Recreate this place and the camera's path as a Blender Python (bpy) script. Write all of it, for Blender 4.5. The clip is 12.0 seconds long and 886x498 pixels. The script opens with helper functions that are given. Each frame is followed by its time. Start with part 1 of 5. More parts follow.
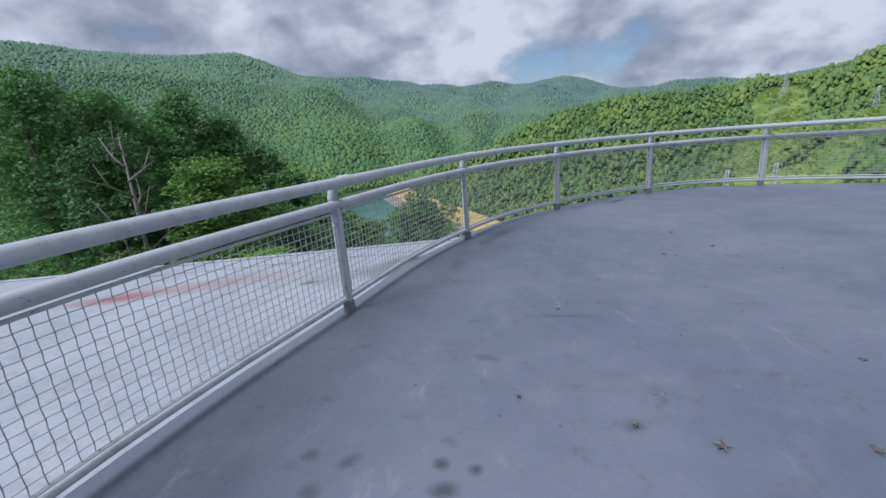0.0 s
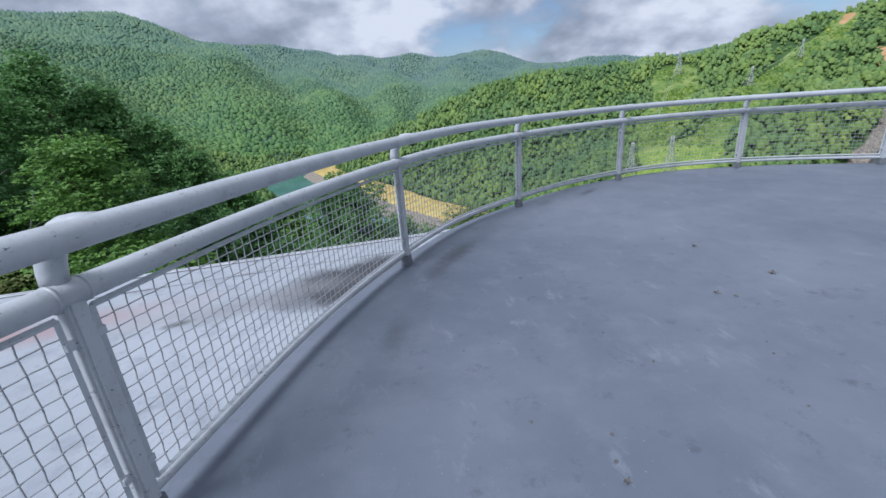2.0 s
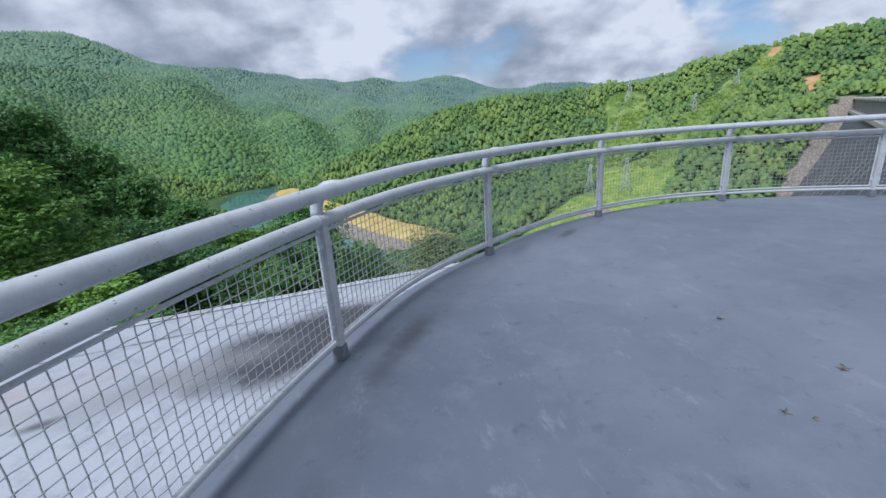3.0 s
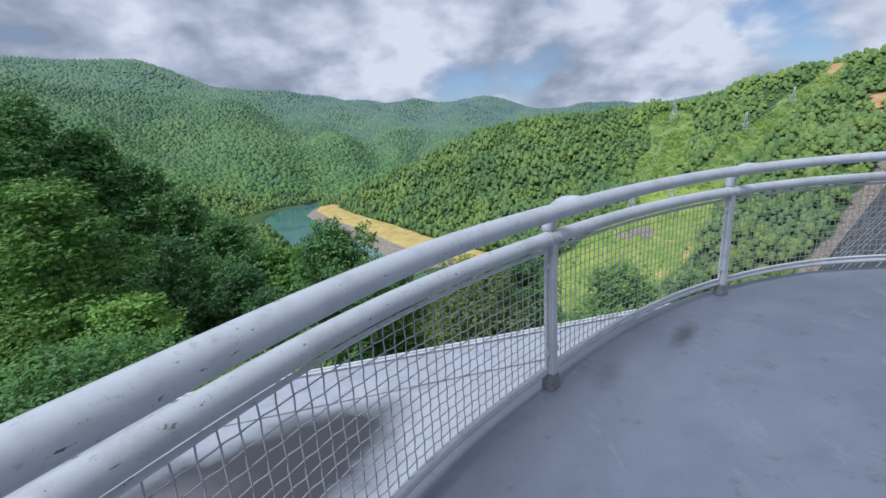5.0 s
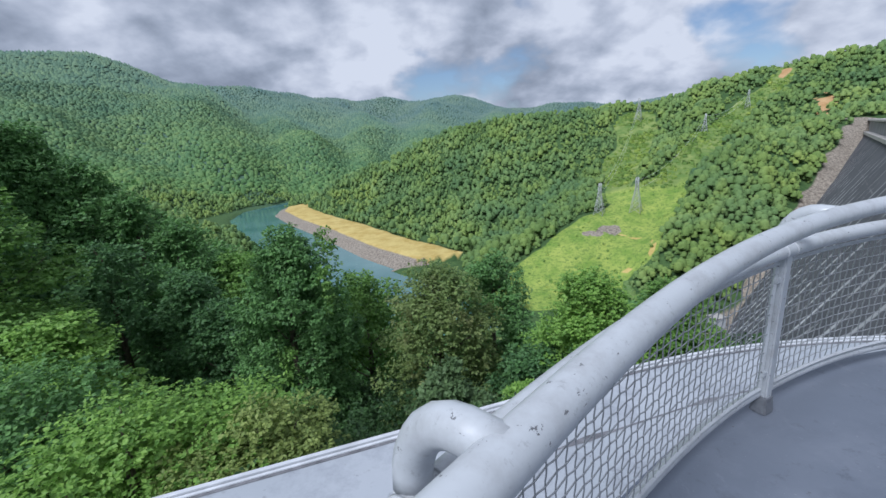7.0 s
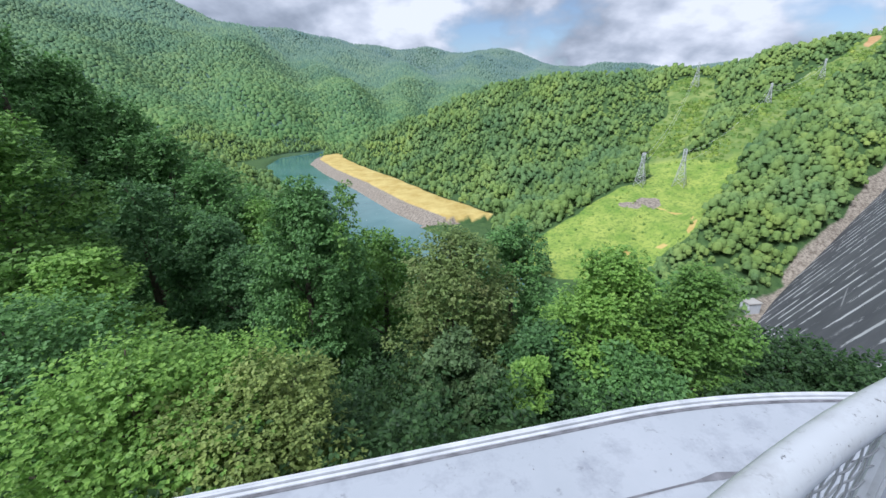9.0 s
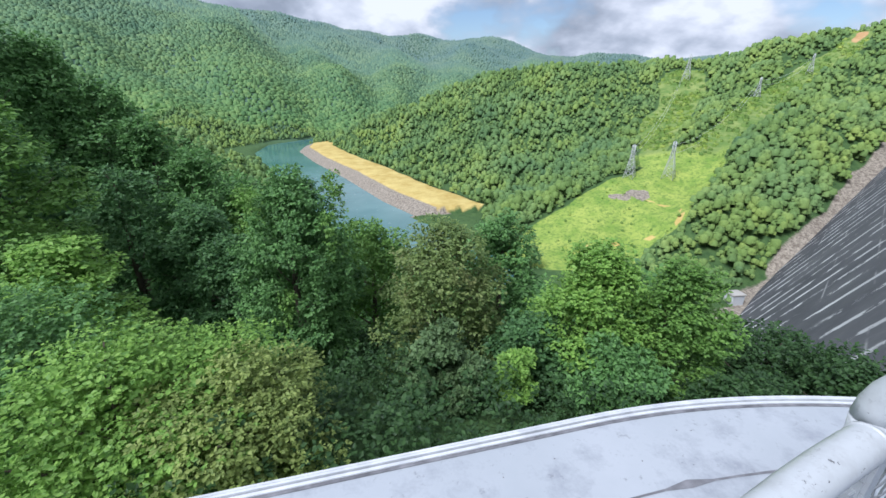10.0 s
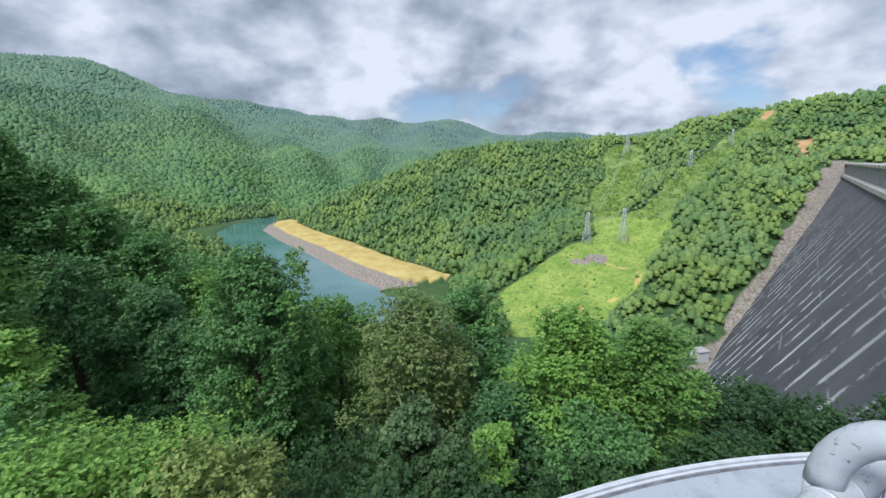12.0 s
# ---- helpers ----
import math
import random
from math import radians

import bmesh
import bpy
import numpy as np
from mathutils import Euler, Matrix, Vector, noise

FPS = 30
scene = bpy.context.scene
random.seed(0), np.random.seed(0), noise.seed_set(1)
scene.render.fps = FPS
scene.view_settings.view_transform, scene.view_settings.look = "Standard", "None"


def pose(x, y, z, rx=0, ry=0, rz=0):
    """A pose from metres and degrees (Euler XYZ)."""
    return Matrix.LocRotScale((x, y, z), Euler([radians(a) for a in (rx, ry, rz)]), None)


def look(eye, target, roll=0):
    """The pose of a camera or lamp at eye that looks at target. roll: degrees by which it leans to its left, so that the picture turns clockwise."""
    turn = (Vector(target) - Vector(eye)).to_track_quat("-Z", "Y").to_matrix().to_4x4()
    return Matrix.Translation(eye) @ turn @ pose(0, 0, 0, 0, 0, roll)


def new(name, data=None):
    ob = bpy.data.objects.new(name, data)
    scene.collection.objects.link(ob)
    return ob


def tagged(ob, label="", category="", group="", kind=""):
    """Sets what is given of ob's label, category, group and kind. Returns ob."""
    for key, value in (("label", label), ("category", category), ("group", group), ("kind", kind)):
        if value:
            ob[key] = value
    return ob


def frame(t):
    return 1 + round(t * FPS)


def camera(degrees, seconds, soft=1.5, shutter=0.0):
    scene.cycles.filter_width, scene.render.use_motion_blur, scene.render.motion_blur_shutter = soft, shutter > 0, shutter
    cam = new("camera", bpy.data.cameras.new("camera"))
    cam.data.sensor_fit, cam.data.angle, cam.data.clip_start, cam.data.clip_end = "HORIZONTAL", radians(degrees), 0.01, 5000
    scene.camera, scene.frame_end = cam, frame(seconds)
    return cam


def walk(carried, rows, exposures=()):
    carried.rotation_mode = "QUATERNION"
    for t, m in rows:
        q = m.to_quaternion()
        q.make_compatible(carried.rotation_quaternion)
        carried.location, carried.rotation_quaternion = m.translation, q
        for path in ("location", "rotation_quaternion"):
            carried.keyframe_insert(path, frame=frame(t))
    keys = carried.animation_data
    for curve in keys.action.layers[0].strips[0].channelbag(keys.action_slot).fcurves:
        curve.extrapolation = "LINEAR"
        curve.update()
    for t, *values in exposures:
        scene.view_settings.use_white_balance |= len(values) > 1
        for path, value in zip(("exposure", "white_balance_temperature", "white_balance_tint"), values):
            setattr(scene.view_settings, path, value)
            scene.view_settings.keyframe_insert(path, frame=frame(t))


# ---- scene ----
cam = camera(93.6, 12.0)
PATH = [
    (0, (3.449, 1.495, 1.392), (3.395, 3.422, 0.86), -4.3),
    (0.5, (3.439, 1.965, 1.39), (3.471, 3.875, 0.796), -4.7),
    (1, (3.42, 2.487, 1.38), (3.497, 4.376, 0.728), -4.5),
    (1.5, (3.395, 2.982, 1.355), (3.528, 4.859, 0.676), -4.3),
    (2, (3.456, 3.49, 1.359), (3.732, 5.356, 0.695), -4.1),
    (2.5, (3.624, 4.005, 1.384), (4.073, 5.852, 0.762), -4.0),
    (4.5, (4.167, 6.057, 1.432), (4.502, 7.965, 0.932), -2.9),
    (5, (4.36, 6.547, 1.435), (4.648, 8.465, 0.95), -3.7),
    (5.5, (4.502, 7.009, 1.456), (4.8, 8.931, 0.99), -4.4),
    (6, (4.664, 7.43, 1.515), (5.01, 9.346, 1.057), -4.7),
    (6.5, (4.918, 7.733, 1.521), (5.342, 9.63, 1.052), -3.8),
    (8.5, (5.918, 8.812, 1.522), (6.239, 10.682, 0.887), -0.3),
    (9, (6.041, 8.935, 1.547), (6.303, 10.797, 0.866), -0.2),
    (9.5, (6.099, 8.996, 1.614), (6.361, 10.844, 0.897), 0.1),
    (10, (6.209, 9.047, 1.605), (6.514, 10.886, 0.878), 0.8),
    (10.5, (6.23, 9.061, 1.614), (6.59, 10.899, 0.912), 1.2),
    (11, (6.249, 9.064, 1.611), (6.642, 10.927, 0.996), 0.7),
    (11.5, (6.272, 9.04, 1.642), (6.698, 10.929, 1.143), -0.3),
    (12, (6.235, 9.022, 1.649), (6.712, 10.923, 1.25), -0.6),
]
EXPOSURES = [(0.0, -0.18, 5550, 13), (1.5, -0.02, 5550, 13), (2.5, -0.04, 5550, 13), (4.5, -0.05, 5550, 13), (6.5, -0.12, 5550, 13), (8.5, 0.14, 5650, 13), (9.5, 0.33, 5650, 13), (11.0, 0.28, 5650, 12), (12.0, 0.12, 5650, 11)]
walk(cam, [(t, look(e, g, r)) for t, e, g, r in PATH], EXPOSURES)

# ---- world, sun ----
SUN_AZ, SUN_EL = -125.0, 52.0     # degrees clockwise from +y, degrees up
world = bpy.data.worlds.new("sky")
scene.world = world
world.use_nodes = True


def sky_nodes():
    nt = world.node_tree
    nt.nodes.clear()
    N, L = nt.nodes.new, nt.links.new

    def math_node(op, a, b=None, c=None, clamp=False):
        n = N("ShaderNodeMath")
        n.operation, n.use_clamp = op, clamp
        for i, v in enumerate((a, b, c)):
            if v is None:
                continue
            if isinstance(v, (int, float)):
                n.inputs[i].default_value = v
            else:
                L(v, n.inputs[i])
        return n.outputs[0]

    def ramp(fac, stops):
        n = N("ShaderNodeValToRGB")
        e = n.color_ramp.elements
        while len(e) < len(stops):
            e.new(0.5)
        for el, (p, c) in zip(e, stops):
            el.position, el.color = p, (*c, 1) if len(c) == 3 else c
        L(fac, n.inputs[0])
        return n.outputs[0]

    co = N("ShaderNodeTexCoord")
    sep = N("ShaderNodeSeparateXYZ")
    L(co.outputs["Generated"], sep.inputs[0])
    up = math_node("MAXIMUM", sep.outputs[2], 0.0)
    den = math_node("ADD", up, 0.46)
    px, py = math_node("DIVIDE", sep.outputs[0], den), math_node("DIVIDE", sep.outputs[1], den)
    comb = N("ShaderNodeCombineXYZ")
    L(px, comb.inputs[0]), L(py, comb.inputs[1])

    def noise_at(scale, detail, rough, offset, distort=0.0):
        mp = N("ShaderNodeMapping")
        mp.inputs["Location"].default_value = offset
        L(comb.outputs[0], mp.inputs[0])
        n = N("ShaderNodeTexNoise")
        n.inputs["Scale"].default_value, n.inputs["Detail"].default_value = scale, detail
        n.inputs["Roughness"].default_value, n.inputs["Distortion"].default_value = rough, distort
        L(mp.outputs[0], n.inputs["Vector"])
        return n.outputs[0]

    cover = noise_at(1.3, 5, 0.5, CLOUD_COVER)
    lumps = noise_at(5.0, 9, 0.50, CLOUD_LUMPS, 0.1)
    broad = noise_at(1.7, 3, 0.5, CLOUD_BROAD)
    mask = math_node("ADD", math_node("MULTIPLY", cover, 0.75), math_node("MULTIPLY", lumps, 0.35))

    def near(az, el, wide):
        """1 towards a place in the sky, falling to 0 at a given angle from it."""
        dot = N("ShaderNodeVectorMath")
        dot.operation = "DOT_PRODUCT"
        L(co.outputs["Generated"], dot.inputs[0])
        a, e = radians(az), radians(el)
        dot.inputs[1].default_value = (math.sin(a) * math.cos(e), math.cos(a) * math.cos(e), math.sin(e))
        edge = math.cos(radians(wide))
        return math_node("DIVIDE", math_node("SUBTRACT", dot.outputs["Value"], edge), 1 - edge, clamp=True)

    def weigh(value, spots):
        for az, el, wide, amount in spots:
            value = math_node("ADD", value, math_node("MULTIPLY", near(az, el, wide), amount))
        return value

    mask = ramp(weigh(math_node("ADD", mask, 0.085), CLOUD_GAPS), [(0.435, (0, 0, 0)), (0.53, (1, 1, 1))])
    tone = weigh(math_node("ADD", math_node("MULTIPLY", lumps, 0.72), math_node("MULTIPLY", broad, 0.36)), CLOUD_TONES)
    shade = ramp(tone, [(0.40, (0.40, 0.435, 0.49)), (0.49, (0.58, 0.615, 0.67)), (0.565, (0.80, 0.82, 0.86)), (0.65, (1.06, 1.06, 1.06))])
    sky = N("ShaderNodeTexSky")
    sky.sky_type, sky.sun_disc = "NISHITA", False
    sky.sun_elevation, sky.sun_rotation = radians(SUN_EL), radians(SUN_AZ)
    clear = N("ShaderNodeBackground")
    L(sky.outputs[0], clear.inputs[0])
    clear.inputs[1].default_value = 0.10
    cloud = N("ShaderNodeBackground")
    L(shade, cloud.inputs[0])
    cloud.inputs[1].default_value = CLOUD_STRENGTH
    mix = N("ShaderNodeMixShader")
    L(mask, mix.inputs[0]), L(clear.outputs[0], mix.inputs[1]), L(cloud.outputs[0], mix.inputs[2])
    out = N("ShaderNodeOutputWorld")
    L(mix.outputs[0], out.inputs[0])


CLOUD_GAPS = [(21, 8.2, 4, -0.05), (27, 8.4, 4, -0.05), (46, 9.8, 8, -0.13), (53, 12, 12, -0.10), (38, 8.7, 5, 0.10), (56, 9.0, 6, 0.12), (5, 18.5, 4, -0.08)]
CLOUD_TONES = [(38, 8.7, 5, 0.08), (56, 9.3, 6, 0.08), (26, 17.2, 7, 0.06), (9, 10.1, 5, 0.08), (19, 12.2, 8, -0.07), (-14, 10.5, 13, -0.07), (-24, 14.5, 7, 0.07), (30, 13, 7, -0.04)]
CLOUD_COVER, CLOUD_LUMPS, CLOUD_BROAD, CLOUD_STRENGTH = (1.41, 1.05, 0), (-1.29, 2.25, 0.3), (3.31, 2.55, 0), 0.72
sky_nodes()
sun = new("sun", bpy.data.lights.new("sun", "SUN"))
sun.data.energy, sun.data.angle, sun.data.color = 3.3, radians(23), (1.0, 0.96, 0.89)
sun_from = Vector((math.sin(radians(SUN_AZ)) * math.cos(radians(SUN_EL)), math.cos(radians(SUN_AZ)) * math.cos(radians(SUN_EL)), math.sin(radians(SUN_EL))))
sun.matrix_world = look(sun_from * 100, (0, 0, 0))


# ---- materials ----
class Mat:
    """A small builder for node materials."""

    def __init__(self, name, rough=0.6, metal=0.0, spec=0.5):
        self.m = bpy.data.materials.new(name)
        self.m.use_nodes = True
        self.nt = self.m.node_tree
        self.b = self.nt.nodes["Principled BSDF"]
        self.b.inputs["Roughness"].default_value = rough
        self.b.inputs["Metallic"].default_value = metal
        self.b.inputs["Specular IOR Level"].default_value = spec
        self.co = self.nt.nodes.new("ShaderNodeTexCoord").outputs["Object"]

    def n(self, kind, **inputs):
        node = self.nt.nodes.new(kind)
        for key, v in inputs.items():
            self.set(node.inputs[key.replace("_", " ")], v)
        return node

    def set(self, socket, v):
        if isinstance(v, bpy.types.NodeSocket):
            self.nt.links.new(v, socket)
        elif isinstance(v, tuple) and len(v) == 3 and socket.type == "RGBA":
            socket.default_value = (*v, 1)
        else:
            socket.default_value = v

    def noise(self, scale, detail=4, rough=0.55, vec=None, stretch=None):
        vec = vec or self.co
        if stretch:
            mp = self.n("ShaderNodeMapping", Vector=vec)
            mp.inputs["Scale"].default_value = stretch
            vec = mp.outputs[0]
        return self.n("ShaderNodeTexNoise", Vector=vec, Scale=scale, Detail=detail, Roughness=rough).outputs[0]

    def ramp(self, fac, stops):
        node = self.n("ShaderNodeValToRGB", Fac=fac)
        e = node.color_ramp.elements
        while len(e) < len(stops):
            e.new(0.5)
        for el, (p, c) in zip(e, stops):
            el.position, el.color = p, (*((c,) * 3 if isinstance(c, (int, float)) else c), 1)
        return node.outputs[0]

    def mix(self, fac, a, b, blend="MIX"):
        node = self.nt.nodes.new("ShaderNodeMix")
        node.data_type, node.blend_type = "RGBA", blend
        self.set(node.inputs[0], fac), self.set(node.inputs[6], a), self.set(node.inputs[7], b)
        return node.outputs[2]

    def math(self, op, a, b=0.0, clamp=False):
        node = self.nt.nodes.new("ShaderNodeMath")
        node.operation, node.use_clamp = op, clamp
        self.set(node.inputs[0], a), self.set(node.inputs[1], b)
        return node.outputs[0]

    def island(self):
        return self.nt.nodes.new("ShaderNodeNewGeometry").outputs["Random Per Island"]

    def attr(self, name):
        node = self.nt.nodes.new("ShaderNodeAttribute")
        node.attribute_name = name
        return node.outputs["Fac"]

    def blob(self, centre, radii, turn=0.0, edge=0.5, wobble=0.5, scale=4.0):
        """A soft patch of a worn shape round a place: 1 inside, 0 outside."""
        mp = self.n("ShaderNodeMapping", Vector=self.co)
        mp.vector_type = "TEXTURE"
        mp.inputs["Location"].default_value, mp.inputs["Rotation"].default_value = centre, (0, 0, radians(turn))
        mp.inputs["Scale"].default_value = radii
        length = self.n("ShaderNodeVectorMath", Vector=mp.outputs[0])
        length.operation = "LENGTH"
        d = self.math("ADD", length.outputs["Value"], self.math("MULTIPLY", self.math("SUBTRACT", self.noise(scale, 5, 0.65), 0.5), wobble * 2))
        return self.math("SUBTRACT", 1.0, self.math("DIVIDE", self.math("SUBTRACT", d, 1 - edge), edge, True), True)

    def done(self, colour, bump=None, strength=0.2, distance=0.01, rough=None):
        self.set(self.b.inputs["Base Color"], colour)
        if rough is not None:
            self.set(self.b.inputs["Roughness"], rough)
        if bump is not None:
            self.set(self.b.inputs["Normal"], self.n("ShaderNodeBump", Height=bump, Strength=strength, Distance=distance).outputs[0])
        return self.m


def leaf_material(name, dark, light, dry=None, thin=0.35, drift=0.35):
    k = Mat(name, 0.55, 0, 0.35)
    r = k.island()
    c = k.mix(r, dark, light)
    if dry:
        c = k.mix(k.ramp(k.noise(drift, 3), [(0.52, 0), (0.7, 0.8)]), c, dry)
    c = k.mix(k.ramp(k.noise(0.9, 3), [(0.35, 0), (0.7, 0.45)]), c, tuple(v * 1.5 for v in light))
    k.set(k.b.inputs["Base Color"], c)
    tr = k.n("ShaderNodeBsdfTranslucent", Color=c)
    mx = k.n("ShaderNodeMixShader", Fac=thin)
    k.nt.links.new(k.b.outputs[0], mx.inputs[1]), k.nt.links.new(tr.outputs[0], mx.inputs[2])
    k.nt.links.new(mx.outputs[0], k.nt.nodes["Material Output"].inputs[0])
    return k.m


def woods_material(name, stops, grain, depth, broad, deep=0.75, high=0.7):
    k = Mat(name, 0.75, 0, 0.15)
    c = k.ramp(k.math("ADD", k.math("MULTIPLY", k.attr("tone"), 0.7), k.math("MULTIPLY", k.island(), 0.3)), stops)
    c = k.mix(k.ramp(k.noise(broad, 3), [(0.38, 0), (0.62, 0.75)]), c, k.mix(1.0, c, (1.4, 1.22, 0.8), "MULTIPLY"))
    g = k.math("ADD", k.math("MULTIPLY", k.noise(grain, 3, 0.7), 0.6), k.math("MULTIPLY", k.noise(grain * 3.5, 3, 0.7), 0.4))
    # Shade in hollows and lit tips are put into the colour along the bump.
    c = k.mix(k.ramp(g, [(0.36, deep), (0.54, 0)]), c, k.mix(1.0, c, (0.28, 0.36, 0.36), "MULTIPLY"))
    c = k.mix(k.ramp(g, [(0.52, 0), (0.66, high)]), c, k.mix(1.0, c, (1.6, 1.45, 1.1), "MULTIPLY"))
    return k.done(c, g, 0.9, depth)


def paint_white(name, base=(0.50, 0.525, 0.55), chips=0.655):
    k = Mat(name, 0.38, 0.0, 0.5)
    c = k.mix(k.noise(3, 4), tuple(v * 0.9 for v in base), tuple(v * 1.08 for v in base))
    c = k.mix(k.ramp(k.noise(28, 4, 0.7, stretch=(1, 1, 2.5)), [(chips, 0), (chips + 0.02, 1)]), c, (0.10, 0.10, 0.11))
    c = k.mix(k.ramp(k.noise(7, 5, 0.7), [(0.48, 0), (0.7, 0.6)]), c, (0.33, 0.335, 0.345))
    c = k.mix(k.ramp(k.noise(45, 5, 0.75), [(0.58, 0), (0.68, 0.5)]), c, (0.25, 0.255, 0.265))
    return k.done(c, k.noise(60, 3), 0.2, 0.002, rough=k.ramp(k.noise(9, 3), [(0.3, 0.3), (0.7, 0.5)]))


M_RAIL = paint_white("rail_paint")
M_WIRE = paint_white("wire_paint", (0.33, 0.345, 0.36), 0.72)


def deck_material():
    k = Mat("deck_coating", 0.5, 0, 0.4)
    c = k.ramp(k.noise(0.55, 5, 0.6), [(0.3, (0.112, 0.133, 0.172)), (0.7, (0.182, 0.203, 0.245))])
    c = k.mix(k.ramp(k.noise(3.0, 6, 0.7), [(0.5, 0), (0.75, 0.5)]), c, (0.21, 0.23, 0.275))
    c = k.mix(k.ramp(k.noise(1.6, 5, 0.65, stretch=(1, 2.2, 1)), [(0.56, 0), (0.7, 0.4)]), c, (0.11, 0.125, 0.16))
    c = k.mix(k.ramp(k.noise(14, 4, 0.7), [(0.68, 0), (0.72, 0.7)]), c, (0.09, 0.09, 0.1))
    c = k.mix(k.ramp(k.noise(5.5, 6, 0.75), [(0.58, 0), (0.68, 0.6)]), c, (0.08, 0.09, 0.115))
    c = k.mix(k.ramp(k.noise(2.2, 6, 0.75, stretch=(2.5, 1, 1)), [(0.58, 0), (0.68, 0.5)]), c, (0.25, 0.27, 0.31))
    c = k.mix(k.ramp(k.noise(60, 2, 0.6), [(0.7, 0), (0.73, 0.6)]), c, (0.27, 0.28, 0.31))
    stain = (0.055, 0.057, 0.068)
    for centre, radii, turn, amount in (((4.13, 7.15, 0), (0.13, 0.42, 1), -36, 0.75), ((3.86, 6.77, 0), (0.12, 0.26, 1), -30, 0.45), ((6.45, 9.01, 0), (0.09, 0.3, 1), -50, 0.8), ((3.45, 5.79, 0), (0.10, 0.3, 1), -12, 0.35),
                                        ((5.67, 8.68, 0), (0.1, 0.28, 1), -45, 0.4), ((2.91, 3.05, 0), (0.08, 0.05, 1), 30, 0.6), ((3.33, 3.0, 0), (0.05, 0.05, 1), 0, 0.85), ((3.48, 2.96, 0), (0.045, 0.04, 1), 0, 0.85), ((3.34, 2.86, 0), (0.08, 0.06, 1), 0, 0.8),
                                        ((2.78, 2.89, 0), (0.06, 0.06, 1), 0, 0.6), ((2.72, 3.1, 0), (0.06, 0.05, 1), 0, 0.6), ((3.62, 3.86, 0), (0.12, 0.05, 1), -30, 0.4), ((4.25, 3.17, 0), (0.09, 0.06, 1), 0, 0.5), ((4.25, 4.4, 0), (0.3, 0.04, 1), -8, 0.4)):
        c = k.mix(k.math("MULTIPLY", k.blob(centre, radii, turn, 0.8, 0.45, 12.0), amount), c, stain)
    return k.done(c, k.math("ADD", k.noise(90, 3), k.math("MULTIPLY", k.noise(2.5, 4), 3.0)), 0.25, 0.003, rough=k.ramp(k.noise(1.2, 4), [(0.35, 0.42), (0.7, 0.62)]))


def roof_material():
    k = Mat("roof_membrane", 0.45, 0, 0.4)
    c = k.ramp(k.noise(0.8, 5, 0.6), [(0.3, (0.35, 0.38, 0.415)), (0.7, (0.44, 0.465, 0.505))])
    c = k.mix(k.ramp(k.noise(3.2, 6, 0.7), [(0.48, 0), (0.7, 0.85)]), c, (0.27, 0.29, 0.33))
    c = k.mix(k.ramp(k.noise(9, 6, 0.75), [(0.6, 0), (0.68, 0.6)]), c, (0.2, 0.21, 0.23))
    c = k.mix(k.ramp(k.noise(22, 3, 0.7), [(0.72, 0), (0.75, 0.6)]), c, (0.2, 0.2, 0.2))
    for centre, radii, turn, col, amount, edge in (((3.1, 9.42, -1.05), (1.5, 0.85, 9), 24, (0.055, 0.055, 0.062), 1.0, 0.4), ((3.7, 9.92, -1.05), (0.95, 0.5, 9), 22, (0.05, 0.05, 0.056), 1.0, 0.5), ((1.9, 9.1, -1.05), (1.4, 0.4, 9), 22, (0.24, 0.235, 0.245), 0.8, 0.8),
                                                   ((-1.5, 8.85, -1.05), (3.0, 0.5, 9), 14, (0.38, 0.25, 0.25), 0.85, 0.9), ((-2.76, 8.45, -1.05), (1.0, 0.3, 9), 14, (0.30, 0.12, 0.12), 0.95, 0.95), ((0.76, 8.65, -1.05), (0.22, 0.1, 9), 20, (0.08, 0.08, 0.08), 0.9, 0.8),
                                                   ((0.4, 8.85, -1.05), (0.9, 0.35, 9), 20, (0.33, 0.31, 0.31), 0.6, 0.9), ((5.0, 10.2, -1.05), (1.0, 0.4, 9), 22, (0.45, 0.45, 0.48), 0.5, 0.9)):
        c = k.mix(k.math("MULTIPLY", k.blob(centre, radii, turn, edge, 0.4, 1.6), amount), c, col)
    return k.done(c, k.noise(35, 4), 0.2, 0.004)


def plain(name, a, b, scale=2.0, rough=0.6, metal=0.0, bump=0.15, depth=0.004):
    k = Mat(name, rough, metal)
    g = k.noise(scale, 5, 0.6)
    return k.done(k.mix(k.ramp(g, [(0.3, 0), (0.7, 1)]), a, b), k.noise(scale * 12, 4), bump, depth)


M_DECK, M_ROOF = deck_material(), roof_material()
M_FOOT = plain("lead_sleeve", (0.13, 0.14, 0.16), (0.2, 0.21, 0.23), 30)
M_COPING = plain("coping_metal", (0.46, 0.48, 0.51), (0.66, 0.68, 0.71), 5, 0.45)
# Roof seam and sealant; also the strip painted as shade in coping gaps.
M_SEAM_SHADE = plain("sealant_and_gap_shade", (0.09, 0.09, 0.10), (0.24, 0.24, 0.26), 8)
M_WALL = plain("stucco", (0.5, 0.48, 0.44), (0.6, 0.58, 0.54), 1.5, 0.8)
M_BARK = plain("bark", (0.075, 0.06, 0.045), (0.16, 0.13, 0.10), 6, 0.9, 0, 0.8, 0.03)
M_DEAD = plain("dead_wood", (0.17, 0.155, 0.135), (0.28, 0.26, 0.235), 6, 0.9, 0, 0.6, 0.02)
M_STEEL = plain("galvanised_steel", (0.55, 0.57, 0.58), (0.68, 0.70, 0.71), 0.3, 0.5, 0.1)
M_DEBRIS = plain("dry_leaf", (0.05, 0.045, 0.042), (0.22, 0.21, 0.20), 30, 0.8)


